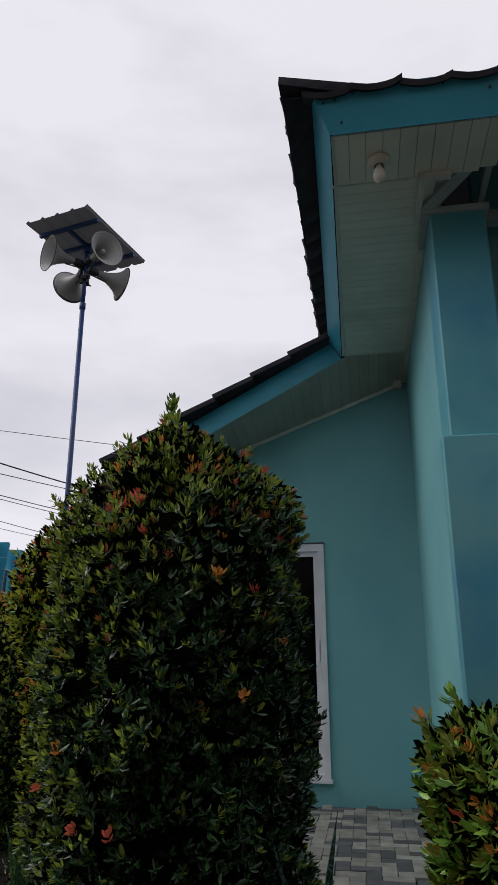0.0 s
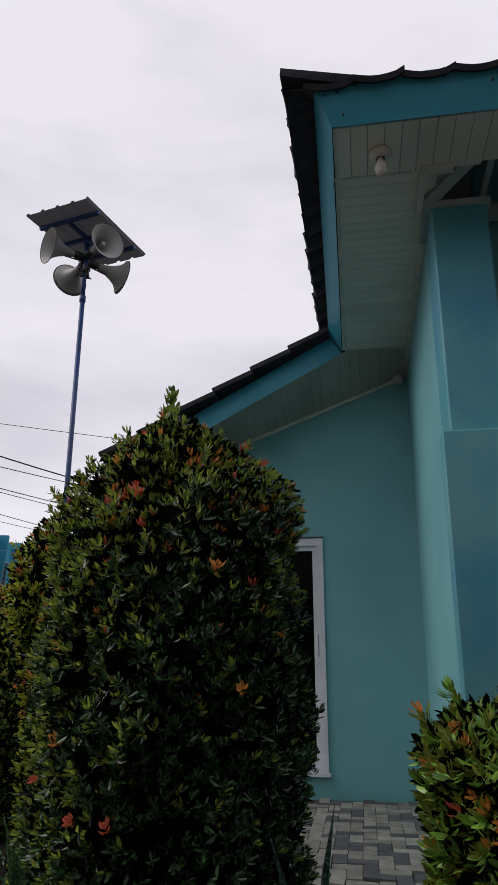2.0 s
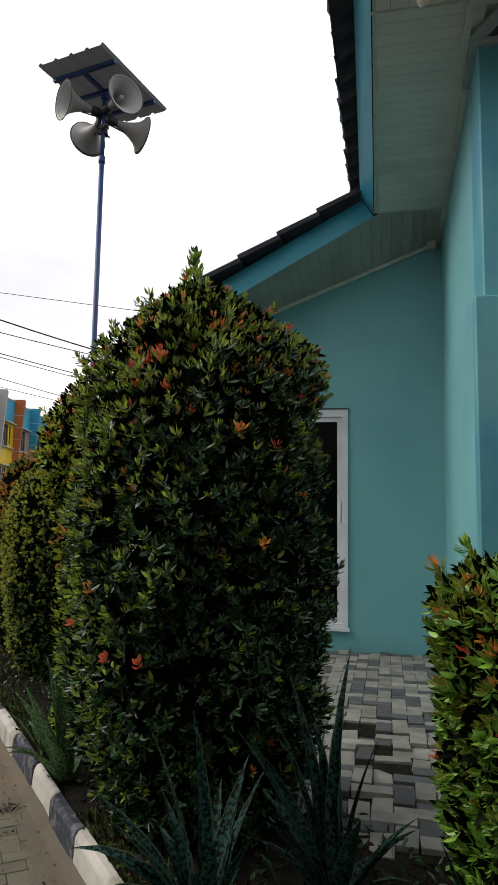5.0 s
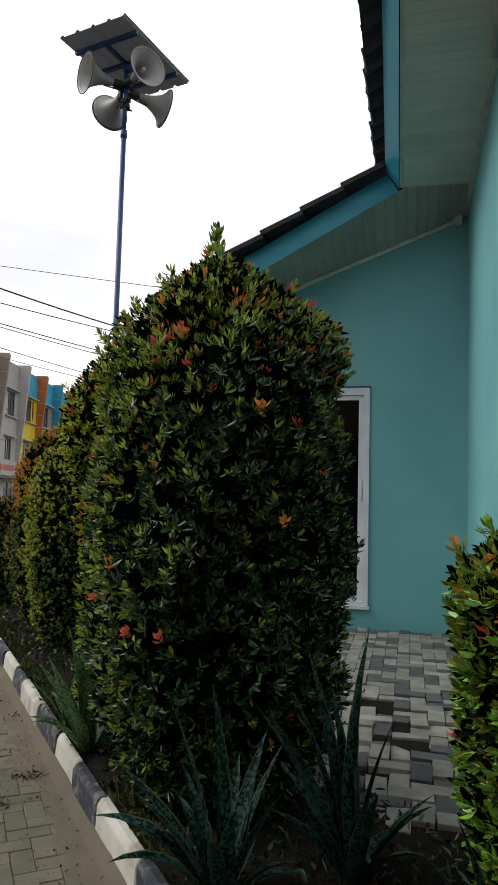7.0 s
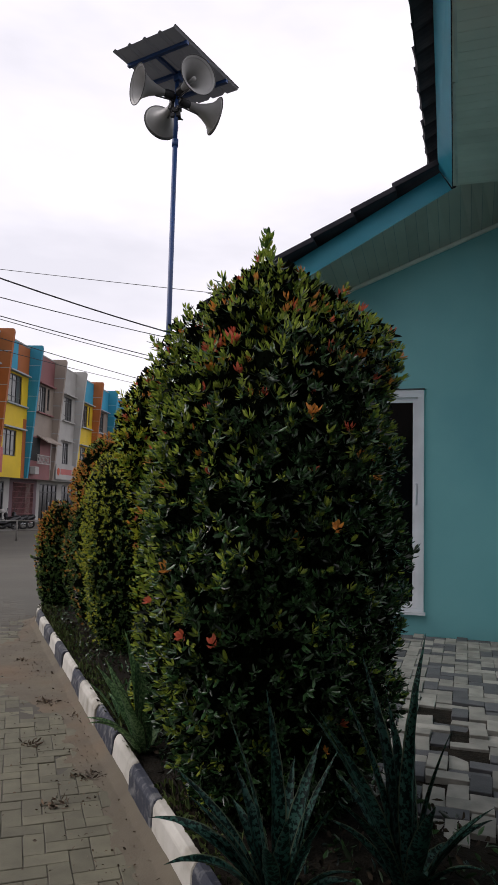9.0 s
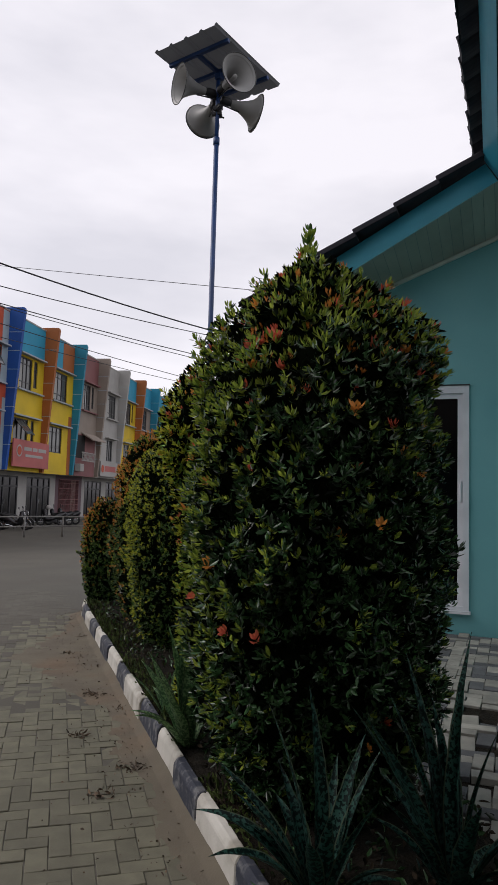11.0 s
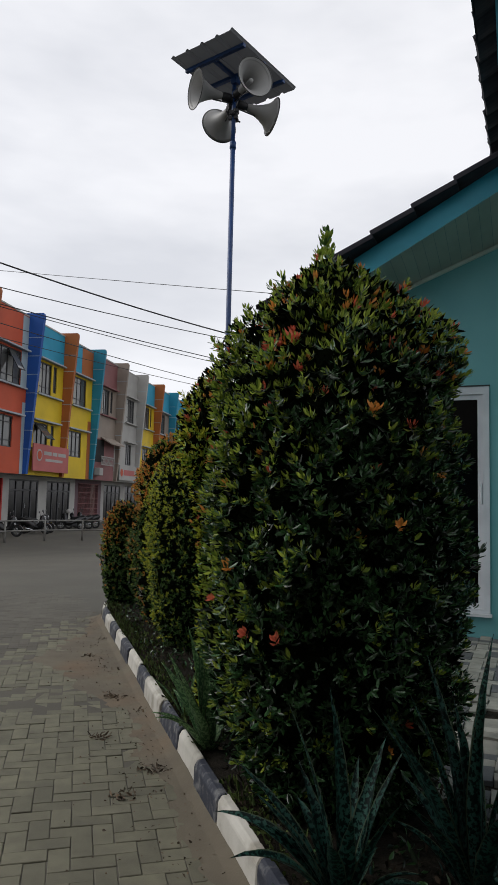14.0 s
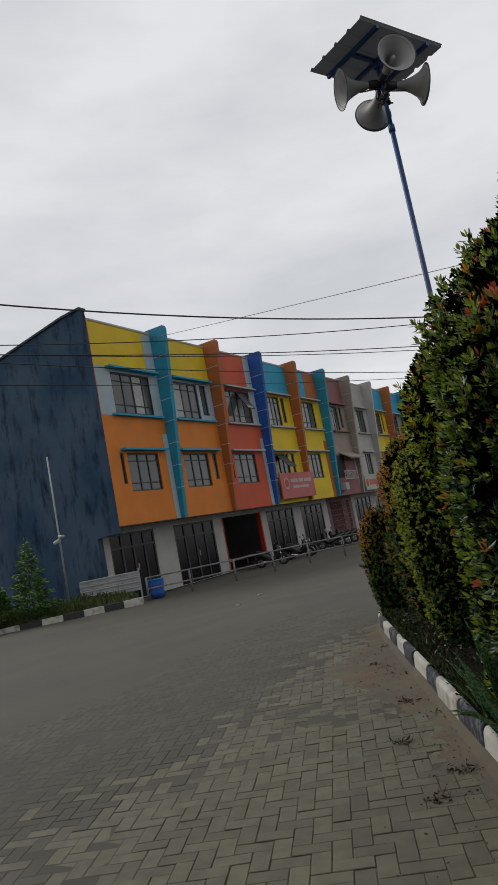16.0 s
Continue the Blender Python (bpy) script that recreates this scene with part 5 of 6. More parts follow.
for i, (x, y, z, d, s, mk) in enumerate([
        (-0.69, 3.03, 1.02, (-0.3, -1, 0.5), 0.078, "leaf_red"), (-0.54, 2.97, 1.01, (0, -1, 0.9), 0.075, "leaf_red"),
        (-0.13, 3.00, 2.02, (0.1, -1, 0.9), 0.09, "leaf_orange"), (-0.02, 2.98, 1.52, (0.1, -1, 0.6), 0.08, "leaf_orange"),
        (-0.93, 3.30, 1.13, (-0.7, -0.8, 0.4), 0.06, "leaf_red"), (-0.80, 3.14, 1.30, (-0.4, -1, 0.5), 0.075, "leaf_orange"),
        (-0.60, 3.22, 2.36, (-0.2, -0.6, 1), 0.10, "leaf_red"), (-0.52, 3.18, 2.38, (0, -0.6, 1), 0.10, "leaf_red"), (-0.70, 3.28, 2.28, (-0.4, -0.6, 1), 0.08, "leaf_red"),
        (-0.48, 3.12, 2.22, (0.2, -0.8, 0.8), 0.07, "leaf_red"), (-0.16, 3.20, 2.32, (0.3, -0.8, 0.9), 0.08, "leaf_orange"), (-0.06, 3.26, 2.36, (0.3, -0.5, 1), 0.08, "leaf_red"),
        (0.02, 3.24, 2.28, (0.4, -0.7, 1), 0.08, "leaf_orange"), (0.08, 3.34, 2.34, (0.4, -0.4, 1), 0.09, "leaf_orange"), (-0.12, 3.14, 2.20, (0.2, -0.8, 1), 0.08, "leaf_orange"),
        (-0.62, 3.12, 2.24, (-0.2, -0.8, 1), 0.08, "leaf_orange"), (-0.40, 3.10, 2.10, (0, -0.9, 0.9), 0.08, "leaf_orange")]):
    ob = new("young_shoot", spray(x + 0.36, y - 3.66, z - 0.14, d, 7, s * 0.66, [M[mk]], 70 + i))
    ob.parent = big
for i in range(17):                                # leading shoots at the very top
    f = i / 16
    w_ = 0.06 * (1 - f) ** 0.8
    ob = new("top_shoot", spray(-0.06 + w_ * math.sin(i * 2.4), -0.08 + w_ * math.cos(i * 2.4), 2.64 + 0.27 * f, (0.5 * (1 - f) * math.sin(i * 2.4), 0.5 * (1 - f) * math.cos(i * 2.4), 1), 6, 0.066 - 0.010 * f, [M["leaf_olive"] if i % 4 else M["leaf_mid"]], 90 + i))
    ob.parent = big


# long thin leaves arching from one shrub's top
def arching(x, y, z, n, length, width, material, seed, name, label, category, spread=1.0):
    rr = random.Random(seed)
    top = thing(name, Matrix.Translation((x, y, z)), label, category)
    for k in range(n):
        bm = bmesh.new()
        an = 2 * math.pi * k / n + rr.uniform(-0.4, 0.4)
        L = length * rr.uniform(0.7, 1.1)
        el = radians(rr.uniform(55, 82))
        p = Vector((0, 0, 0))
        left, right = [], []
        dirv = Vector((math.cos(an), math.sin(an), 0))
        sidev = Vector((-math.sin(an), math.cos(an), 0))
        for i in range(9):
            t = i / 8
            w = width * (1 - t) ** 0.7 * (0.5 + 0.5 * min(1, t * 4))
            left.append(bm.verts.new(p + sidev * w))
            right.append(bm.verts.new(p - sidev * w))
            e = el - spread * 1.9 * t
            p = p + (dirv * math.cos(e) + Vector((0, 0, math.sin(e)))) * (L / 8)
        for i in range(8):
            bm.faces.new((left[i], left[i + 1], right[i + 1], right[i]))
        part("leaf_blade", bm, material, top, smooth=True)
    return top


arching(-2.75, 7.7, 2.05, 16, 0.55, 0.012, M["leaf_fresh"], 5, "grassy_plant", "tuft of long arching yellow-green leaves among the shrubs", "plant")


# ---------------------------------------------------------------- agaves
def sword_leaf(tip, half, bow, k, skin, top):
    """One channelled sword leaf from the heart to its tip, bowed outwards on the way."""
    bm = bmesh.new()
    tip = Vector(tip)
    flat = Vector((tip.x, tip.y, 0))
    d = flat.normalized() if flat.length > 0.02 else Vector((0, 1, 0))
    s = Vector((-d.y, d.x, 0))
    heart = d * 0.03
    mid = heart.lerp(tip, 0.5) + d * (-0.10 * tip.z) * (1 - bow) + Vector((0, 0, 1)) * bow * flat.length * 0.55
    ns = 15
    rows = []
    for i in range(ns):
        t = i / (ns - 1)
        p = heart * (1 - t) ** 2 + mid * 2 * t * (1 - t) + tip * t * t
        tan = ((mid - heart) * (1 - t) + (tip - mid) * t).normalized()
        side = (s + Vector((0, 0, 0.12 * math.sin(k * 1.7)))).normalized()
        nrm = side.cross(tan).normalized()
        w = half * (0.66 + 0.62 * t if t < 0.42 else 0.92 * (1 - ((t - 0.42) / 0.58) ** 1.35) + 0.012)
        wav = 0.05 * half * math.sin(i * 2.4 + k)
        rows.append([bm.verts.new(p + side * (w * a + wav * abs(a)) + nrm * (c * w)) for a, c in
                     ((-1, -0.46), (-0.9, -0.37), (-0.45, -0.09), (0, 0), (0.45, -0.09), (0.9, -0.37), (1, -0.46))])
    for r0, r1 in zip(rows, rows[1:]):
        for j in range(6):
            fc = bm.faces.new((r0[j], r0[j + 1], r1[j + 1], r1[j]))
            fc.material_index = 1 if j in (0, 5) else 0
    bmesh.ops.solidify(bm, geom=bm.faces[:], thickness=0.006)
    part("leaf_blade", bm, [M[skin], M["agave_edge"]], top, smooth=True)


def agave(x, y, z, tips, half, label, seed, extra=5, reach=0.4, skin="agave"):
    """A rosette: its standing leaves by their tips, and some short ones lying low behind them."""
    rr = random.Random(seed)
    top = thing("agave", Matrix.Translation((x, y, z)), label, "agave", "agaves under the shrubs")
    for k, tip in enumerate(tips):
        low = Vector((tip[0], tip[1])).length / max(0.05, tip[2])
        sword_leaf(tip, half * rr.uniform(0.85, 1.12), min(1.0, 0.35 * low), k, skin, top)
    for k in range(extra):
        an = 2.4 * k + rr.uniform(-0.3, 0.3)
        h = rr.uniform(0.25, 0.9) * reach
        sword_leaf((math.cos(an) * reach * 0.7, math.sin(an) * reach * 0.7, h), half * 0.85, 0.5, k + 20, skin, top)
    return top


agave(-0.22, 2.68, 0.12, [(-0.21, -0.05, 0.75), (-0.06, 0.05, 0.78), (0.15, 0.2, 0.57), (0.22, 0.1, 0.56), (0.22, -0.15, 0.47), (-0.44, 0.1, 0.45),
                          (-0.33, -0.1, 0.43), (-0.36, -0.28, 0.27), (-0.2, 0.2, 0.44), (0.04, 0.25, 0.47), (-0.5, 0.02, 0.28), (0.05, -0.2, 0.42)],
      0.041, "large agave with mottled blue-green sword leaves", 1, 6, 0.42)
agave(0.27, 2.86, 0.12, [(-0.40, -0.1, 0.72), (-0.35, -0.25, 0.74), (-0.25, 0.1, 0.72), (-0.18, 0.2, 0.86), (-0.08, 0.1, 0.72), (0.03, -0.05, 0.82),
                         (0.07, 0.05, 0.99), (0.16, -0.05, 0.66), (-0.28, -0.3, 0.46), (0.06, -0.33, 0.48), (-0.14, 0.2, 0.74), (0.02, 0.25, 0.62), (0.3, -0.1, 0.4)],
      0.043, "large agave with upright mottled dark leaves", 2, 6, 0.45)
agave(0.72, 2.44, 0.10, [(-0.26, 0.02, 0.36), (-0.12, 0.1, 0.44), (0.1, 0.05, 0.3), (-0.3, -0.1, 0.2)], 0.034, "small agave with arching mottled leaves", 3, 3, 0.3)
agave(-1.14, 4.06, 0.12, [(-0.2, -0.2, 0.60), (-0.18, 0.1, 0.70), (-0.04, 0.1, 0.62), (-0.12, -0.28, 0.50), (-0.22, -0.34, 0.27), (-0.33, -0.1, 0.22), (0.06, 0.0, 0.48),
                          (-0.35, 0.1, 0.47), (-0.12, 0.15, 0.74), (0.1, -0.1, 0.55)], 0.054, "agave leaning over the kerb with grey-green leaves", 4, 4, 0.38, "agave_green")
agave(-1.42, 4.55, 0.12, [(-0.15, 0.0, 0.42), (0.05, 0.1, 0.45), (-0.25, -0.1, 0.3)], 0.028, "small agave behind the kerb with grey-green leaves", 6, 3, 0.3, "agave_green")
agave(-0.24, 2.36, 0.11, [(-0.27, -0.1, 0.12), (-0.2, 0.08, 0.2), (0.12, -0.06, 0.24)], 0.034, "low agave spreading over the kerb", 7, 2, 0.22, "agave_green")

# weeds and litter in the bed
rng = np.random.default_rng(17)
nw = 5200
s_ = rng.uniform(-2.0, 7.0, nw)
o_ = rng.uniform(0.16, 1.3, nw)
wp = np.array([[*(kerb_xy(a, b)), 0.15] for a, b in zip(s_, o_)])
wp[:, 2] += rng.uniform(0, 0.03, nw)
axw = unit(rng.normal(0, 1, (nw, 3)) * np.array([1, 1, 0.45]) + np.array([0, 0, 0.35]))
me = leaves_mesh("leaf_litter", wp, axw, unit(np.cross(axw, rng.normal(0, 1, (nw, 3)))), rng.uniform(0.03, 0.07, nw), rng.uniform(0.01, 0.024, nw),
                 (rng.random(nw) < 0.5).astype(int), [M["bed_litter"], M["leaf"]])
tagged(new("leaf_litter", me), "dry leaves and small weeds scattered on the soil", "litter", kind="stuff")
nw = 9000
s_ = rng.uniform(-1.0, 7.0, nw)
cl = np.array([noise.noise((a * 1.5, 3.3, 0)) for a in s_])
o_ = 0.075 + np.abs(rng.normal(0, 0.12, nw))
keep = rng.random(nw) < 0.30 + cl
s_, o_ = s_[keep], o_[keep]
nw = len(s_)
wp = np.array([[*(kerb_xy(a, b)), 0.165] for a, b in zip(s_, o_)])
axw = unit(rng.normal(0, 0.6, (nw, 3)) + np.array([-0.4, -0.2, 0.8]))
me = leaves_mesh("kerb_weeds", wp, axw, unit(np.cross(axw, rng.normal(0, 1, (nw, 3)))), rng.uniform(0.02, 0.07, nw), rng.uniform(0.008, 0.020, nw),
                 (rng.random(nw) < 0.35).astype(int), [M["weed"], M["bed_litter"]])
tagged(new("kerb_weeds", me), "low weeds and grass along the inner edge of the kerb", "weeds", kind="stuff")

# verge grass and two small conifers by the gable wall
nw = 5000
tt, ww = rng.random(nw), rng.random(nw)
pa = np.array([p0.lerp(p1, float(t)) for t in tt])
qa = np.array([tuple(q0.lerp(q1, float(t)))[:2] for t in tt])
xy = pa[:, :2] * (1 - ww[:, None]) + qa * ww[:, None]
gp = np.concatenate([xy, -0.26 + 0.37 * ww[:, None]], 1)
axw = unit(rng.normal(0, 0.5, (nw, 3)) + np.array([0, 0, 1.0]))
me = leaves_mesh("verge_grass", gp, axw, unit(np.cross(axw, rng.normal(0, 1, (nw, 3)))), rng.uniform(0.1, 0.35, nw), rng.uniform(0.02, 0.06, nw), np.zeros(nw), [M["grass"]])
tagged(new("verge_grass", me), "rough grass growing below the gable wall", "grass", kind="stuff")


def conifer(x, y, h, seed):
    rr = np.random.default_rng(seed)
    top = thing("young_conifer", Matrix.Translation((x, y, -0.1)), "young feathery green conifer beside the gable wall", "tree")
    part("trunk", tube(bmesh.new(), (0, 0, 0), (0, 0, h * 0.95), 0.035, 0.01, 7), M["bark"], top)
    nb = 2600
    z = h * (1 - np.sqrt(rr.random(nb)) * 0.95)
    tier = np.abs(((z / h) * 7) % 1 - 0.5) * 2
    r = (h - z) * 0.42 * (0.35 + 0.65 * tier) * np.sqrt(rr.random(nb))
    a = rr.random(nb) * 6.283
    base = np.stack([r * np.cos(a), r * np.sin(a), z], 1)
    axn = unit(np.stack([np.cos(a), np.sin(a), np.full(nb, 0.1)], 1) + rr.normal(0, 0.35, (nb, 3)))
    me = leaves_mesh("crown", base, axn, unit(np.cross(axn, rr.normal(0, 1, (nb, 3)))), np.full(nb, 0.2), np.full(nb, 0.04), (rr.random(nb) < 0.35).astype(int), [M["leaf"], M["leaf_green"]])
    ob = new("crown", me)
    ob.parent = top
    tagged(ob, kind="stuff")


conifer(-21.75, 17.0, 2.9, 1)
conifer(-22.1, 15.9, 1.3, 2)


# ---------------------------------------------------------------- motorbikes
M["bike_black"] = mat("black_gloss_plastic", (0.02, 0.02, 0.022), 0.25, bump=0)
M["bike_silver"] = mat("silver_gloss_plastic", (0.40, 0.40, 0.42), 0.3, bump=0)
M["chrome"] = mat("chrome", (0.6, 0.6, 0.6), 0.15, metal=1.0, bump=0)
M["rubber"] = mat("black_tyre_rubber", (0.018, 0.018, 0.018), 0.85, bump=0.1)


def torus(bm, R, r, m, seg=24, ring=8):
    prof = [(R + r * math.cos(2 * math.pi * k / ring), r * math.sin(2 * math.pi * k / ring)) for k in range(ring + 1)]
    return lathe(bm, prof, m, seg)


def motorbike(s, y, turn, body, label, helmet=False):
    p = row_pt(s, y)
    top = thing("motorbike", Matrix.Translation((p.x, p.y, ground_z(p.x, p.y))) @ pose(0, 0, 0, 6, 0, turn), label, "motorbike", "parked motorbikes")
    for x in (-0.62, 0.62):
        m = Matrix.Translation((x, 0, 0.28)) @ pose(0, 0, 0, 90)
        w = part("wheel", torus(bmesh.new(), 0.23, 0.06, m), M["rubber"], top, "", True)
        rimm = bmesh.new()
        torus(rimm, 0.19, 0.015, m)
        for k in range(5):
            a = 2 * math.pi * k / 5
            tube(rimm, (x, 0, 0.28), (x + 0.19 * math.cos(a), 0, 0.28 + 0.19 * math.sin(a)), 0.014, 0.012, 5)
        part("rim", rimm, M["zinc"], w, "", True)
    bm = bmesh.new()
    prism(bm, [(-0.92, 0.74), (-0.70, 0.52), (-0.25, 0.42), (0.05, 0.28), (0.36, 0.30), (0.46, 0.55), (0.60, 0.86), (0.52, 1.04), (0.36, 1.02), (0.26, 0.62), (0.08, 0.46), (-0.12, 0.70), (-0.86, 0.88)], -0.15, 0.15)
    bmesh.ops.bevel(bm, geom=bm.edges[:], offset=0.03, segments=2, affect="EDGES")
    part("body", bm, body, top, "", True)
    part("engine", boxes((-0.35, 0.2, -0.1, 0.1, 0.22, 0.5), bevel=0.04), M["black_metal"], top)
    bm = bmesh.new()
    prism(bm, [(-0.80, 0.84), (-0.1, 0.70), (0.0, 0.74), (-0.12, 0.80), (-0.45, 0.84), (-0.78, 0.93)], -0.13, 0.13)
    bmesh.ops.bevel(bm, geom=bm.edges[:], offset=0.025, segments=2, affect="EDGES")
    part("seat", bm, M["rubber"], top, "", True)
    part("fork", tube(tube(bmesh.new(), (0.62, 0.07, 0.28), (0.44, 0.07, 0.95), 0.02, 0.02, 7), (0.62, -0.07, 0.28), (0.44, -0.07, 0.95), 0.02, 0.02, 7), M["chrome"], top)
    part("handlebar", tube(bmesh.new(), (0.40, -0.33, 1.02), (0.40, 0.33, 1.02), 0.016, 0.016, 7), M["black_metal"], top)
    part("headlight", lathe(bmesh.new(), [(0.0, 0.0), (0.09, 0.0), (0.10, -0.05), (0.05, -0.12), (0, -0.13)], Matrix.Translation((0.58, 0, 0.90)) @ pose(0, 0, 0, 0, 80), 14), M["bike_silver"], top, "", True)
    for sy in (-1, 1):
        mr = bmesh.new()
        tube(mr, (0.40, 0.22 * sy, 1.02), (0.36, 0.30 * sy, 1.22), 0.008, 0.008, 5)
        box(mr, 0.34, 0.37, 0.30 * sy - 0.06, 0.30 * sy + 0.06, 1.19, 1.28)
        part("mirror", mr, M["black_metal"], top)
    bm = bmesh.new()
    for x, a0 in ((0.62, 20), (-0.62, 30)):
        for k in range(6):
            a, b = radians(a0 + 20 * k), radians(a0 + 20 * (k + 1))
            prism(bm, [(x + 0.30 * math.cos(a), 0.28 + 0.30 * math.sin(a)), (x + 0.30 * math.cos(b), 0.28 + 0.30 * math.sin(b)), (x + 0.33 * math.cos(b), 0.28 + 0.33 * math.sin(b)), (x + 0.33 * math.cos(a), 0.28 + 0.33 * math.sin(a))], -0.07, 0.07)
    part("mudguard", bm, body, top)
    part("exhaust", tube(bmesh.new(), (-0.05, -0.15, 0.25), (-0.75, -0.17, 0.38), 0.04, 0.05, 10), M["chrome"], top, "", True)
    part("stand", tube(bmesh.new(), (-0.05, 0.1, 0.3), (-0.1, 0.26, 0.0), 0.012, 0.012, 5), M["black_metal"], top)
    return top


motorbike(32.3, -1.6, 20, M["bike_black"], "black and silver motorbike parked before the shop")
motorbike(35.2, -1.8, 12, M["bike_black"], "black motorbike parked before the shop")
motorbike(36.2, -1.5, 18, M["bike_black"], "black motorbike with a low seat before the shop")
motorbike(40.4, -1.6, 200, M["bike_black"], "dark motorbike parked by the lattice gate")
motorbike(41.8, -1.5, 205, M["bike_black"], "black motorbike parked by the lattice gate")
motorbike(43.2, -1.4, 195, M["bike_black"], "dark motorbike at the end of the parked line")
hp = row_pt(39.95, -1.6)
hel = thing("helmet", Matrix.Translation((hp.x, hp.y, ground_z(hp.x, hp.y) + 1.04)), "white crash helmet hung on a motorbike's mirror", "helmet")
part("shell", lathe(bmesh.new(), [(0.0, 0.26), (0.08, 0.245), (0.13, 0.19), (0.15, 0.11), (0.145, 0.04), (0.12, 0.0), (0.10, 0.0), (0.12, 0.06), (0.12, 0.15), (0, 0.22)], None, 18), P["white"], hel, "", True)

# crates and clutter before the open shop
ck = row_pt(33.0, -0.3)
crate = thing("wooden_stall", Matrix.Translation((ck.x, ck.y, GZ)) @ pose(0, 0, 0, 0, 0, 94), "low brown wooden stall table before the open shop", "table")
part("tabletop", boxes((-0.7, 0.7, -0.3, 0.3, 0.68, 0.73)), M["bark"], crate)
for sx in (-0.62, 0.62):
    for sy in (-0.25, 0.25):
        part("leg", boxes((sx - 0.03, sx + 0.03, sy - 0.03, sy + 0.03, 0, 0.68)), M["bark"], crate)
part("shelf", boxes((-0.62, 0.62, -0.25, 0.25, 0.3, 0.33)), M["bark"], crate)

# ---------------------------------------------------------------- debris on the road
deb = [(-1.45, 4.0, 0.10), (-1.48, 3.6, 0.07), (-2.9, 6.9, 0.09), (-3.1, 6.5, 0.06), (-2.6, 6.1, 0.08), (-2.3, 5.3, 0.07), (-1.9, 5.0, 0.05), (-3.3, 7.3, 0.06), (-2.0, 4.4, 0.06)]
for i, (x, y, r) in enumerate(deb):
    rr = np.random.default_rng(200 + i)
    n_ = 40
    b0 = np.stack([rr.normal(0, r * 0.5, n_), rr.normal(0, r * 0.4, n_), np.full(n_, 0.004)], 1)
    axn = unit(rr.normal(0, 1, (n_, 3)) * np.array([1, 1, 0.35]) + np.array([0, 0, 0.15]))
    me = leaves_mesh("dead_leaves", b0, axn, unit(np.cross(axn, rr.normal(0, 1, (n_, 3)))), rr.uniform(0.02, 0.06, n_), rr.uniform(0.006, 0.016, n_), np.zeros(n_), [M["litter"]])
    ob = new("dead_leaves", me)
    ob.location = (x, y, 0)
    tagged(ob, "small heap of dead leaves and twigs on the paving", "litter", "litter on the paving")
for x, y, turn in ((-11.5, 17.0, 30), (-10.3, 14.2, 110)):
    bm = bmesh.new()
    vs = [bm.verts.new(q) for q in ((-0.09, -0.05, 0.0), (0.02, -0.06, 0.03), (0.10, -0.04, 0.004), (0.09, 0.05, 0.012), (-0.01, 0.06, 0.035), (-0.10, 0.05, 0.004))]
    bm.faces.new((vs[0], vs[1], vs[4], vs[5]))
    bm.faces.new((vs[1], vs[2], vs[3], vs[4]))
    bmesh.ops.solidify(bm, geom=bm.faces[:], thickness=0.002)
    ob = part("paper_scrap", bm, P["white"])
    ob.matrix_world = Matrix.Translation((x, y, ground_z(x, y) + 0.004)) @ pose(0, 0, 0, 0, 0, turn)
    tagged(ob, "small crumpled scrap of pale paper on the road", "litter", "litter on the paving")
nw = 800
s_ = rng.uniform(-1.5, 7.5, nw)
o_ = -np.abs(rng.normal(0, 0.25, nw)) - 0.02
wp = np.array([[*(kerb_xy(a, b)), 0.012] for a, b in zip(s_, o_)])
axw = unit(rng.normal(0, 1, (nw, 3)) * np.array([1, 1, 0.3]))
me = leaves_mesh("gutter_crumbs", wp, axw, unit(np.cross(axw, rng.normal(0, 1, (nw, 3)))), rng.uniform(0.008, 0.025, nw), rng.uniform(0.005, 0.012, nw), np.zeros(nw), [M["litter"]])
tagged(new("gutter_crumbs", me), "crumbs of soil and leaf bits in the gutter", "litter", kind="stuff")

# ---------------------------------------------------------------- silt along the gutter
bm = bmesh.new()
rows = []
for i in range(330):
    s = -2.4 + 9.9 * i / 329
    row = []
    wid = 0.17 + 0.14 * noise.noise((s * 0.8, 1.1, 0)) + 0.85 * math.exp(-((s - 4.5) / 1.2) ** 2) + 0.2 * math.exp(-((s - 1.9) / 0.5) ** 2)
    heap = 0.008 * smooth01(0.5 + noise.noise((s * 1.3, 5.0, 0)))
    for j in range(41):
        f = (j / 40) ** 1.3
        p = kerb_xy(s, 0.02 - wid * f)
        z = (0.012 + heap) * (1 - f) ** 1.2 + 0.05 * max(0.0, 1 - wid * f / 0.07) ** 1.5 + 0.006 * noise.noise((p.x * 5, p.y * 5, 4)) - 0.012 * f ** 1.5 + 0.004 * noise.noise((p.x * 22, p.y * 22, 4))
        row.append(bm.verts.new((p.x, p.y, z)))
    rows.append(row)
for r0, r1 in zip(rows, rows[1:]):
    for j in range(40):
        bm.faces.new((r0[j], r0[j + 1], r1[j + 1], r1[j]))
bmesh.ops.recalc_face_normals(bm, faces=bm.faces)
tagged(part("gutter_silt", bm, M["sand"], smooth=True), "brown silt washed along the kerb", "silt", kind="structure")

# ---------------------------------------------------------------- pavers last
BW, BL = 0.100, 0.200


def brick_mesh(name, w, l, material):
    bm = box(bmesh.new(), -l / 2 + 0.002, l / 2 - 0.002, -w / 2 + 0.002, w / 2 - 0.002, -0.05, 0.0, bevel=0.003)
    me = bpy.data.meshes.new(name)
    bm.to_mesh(me)
    bm.free()
    me.materials.append(material)
    return me


paver = brick_mesh("paver", BW, BL, M["brick_grey"])
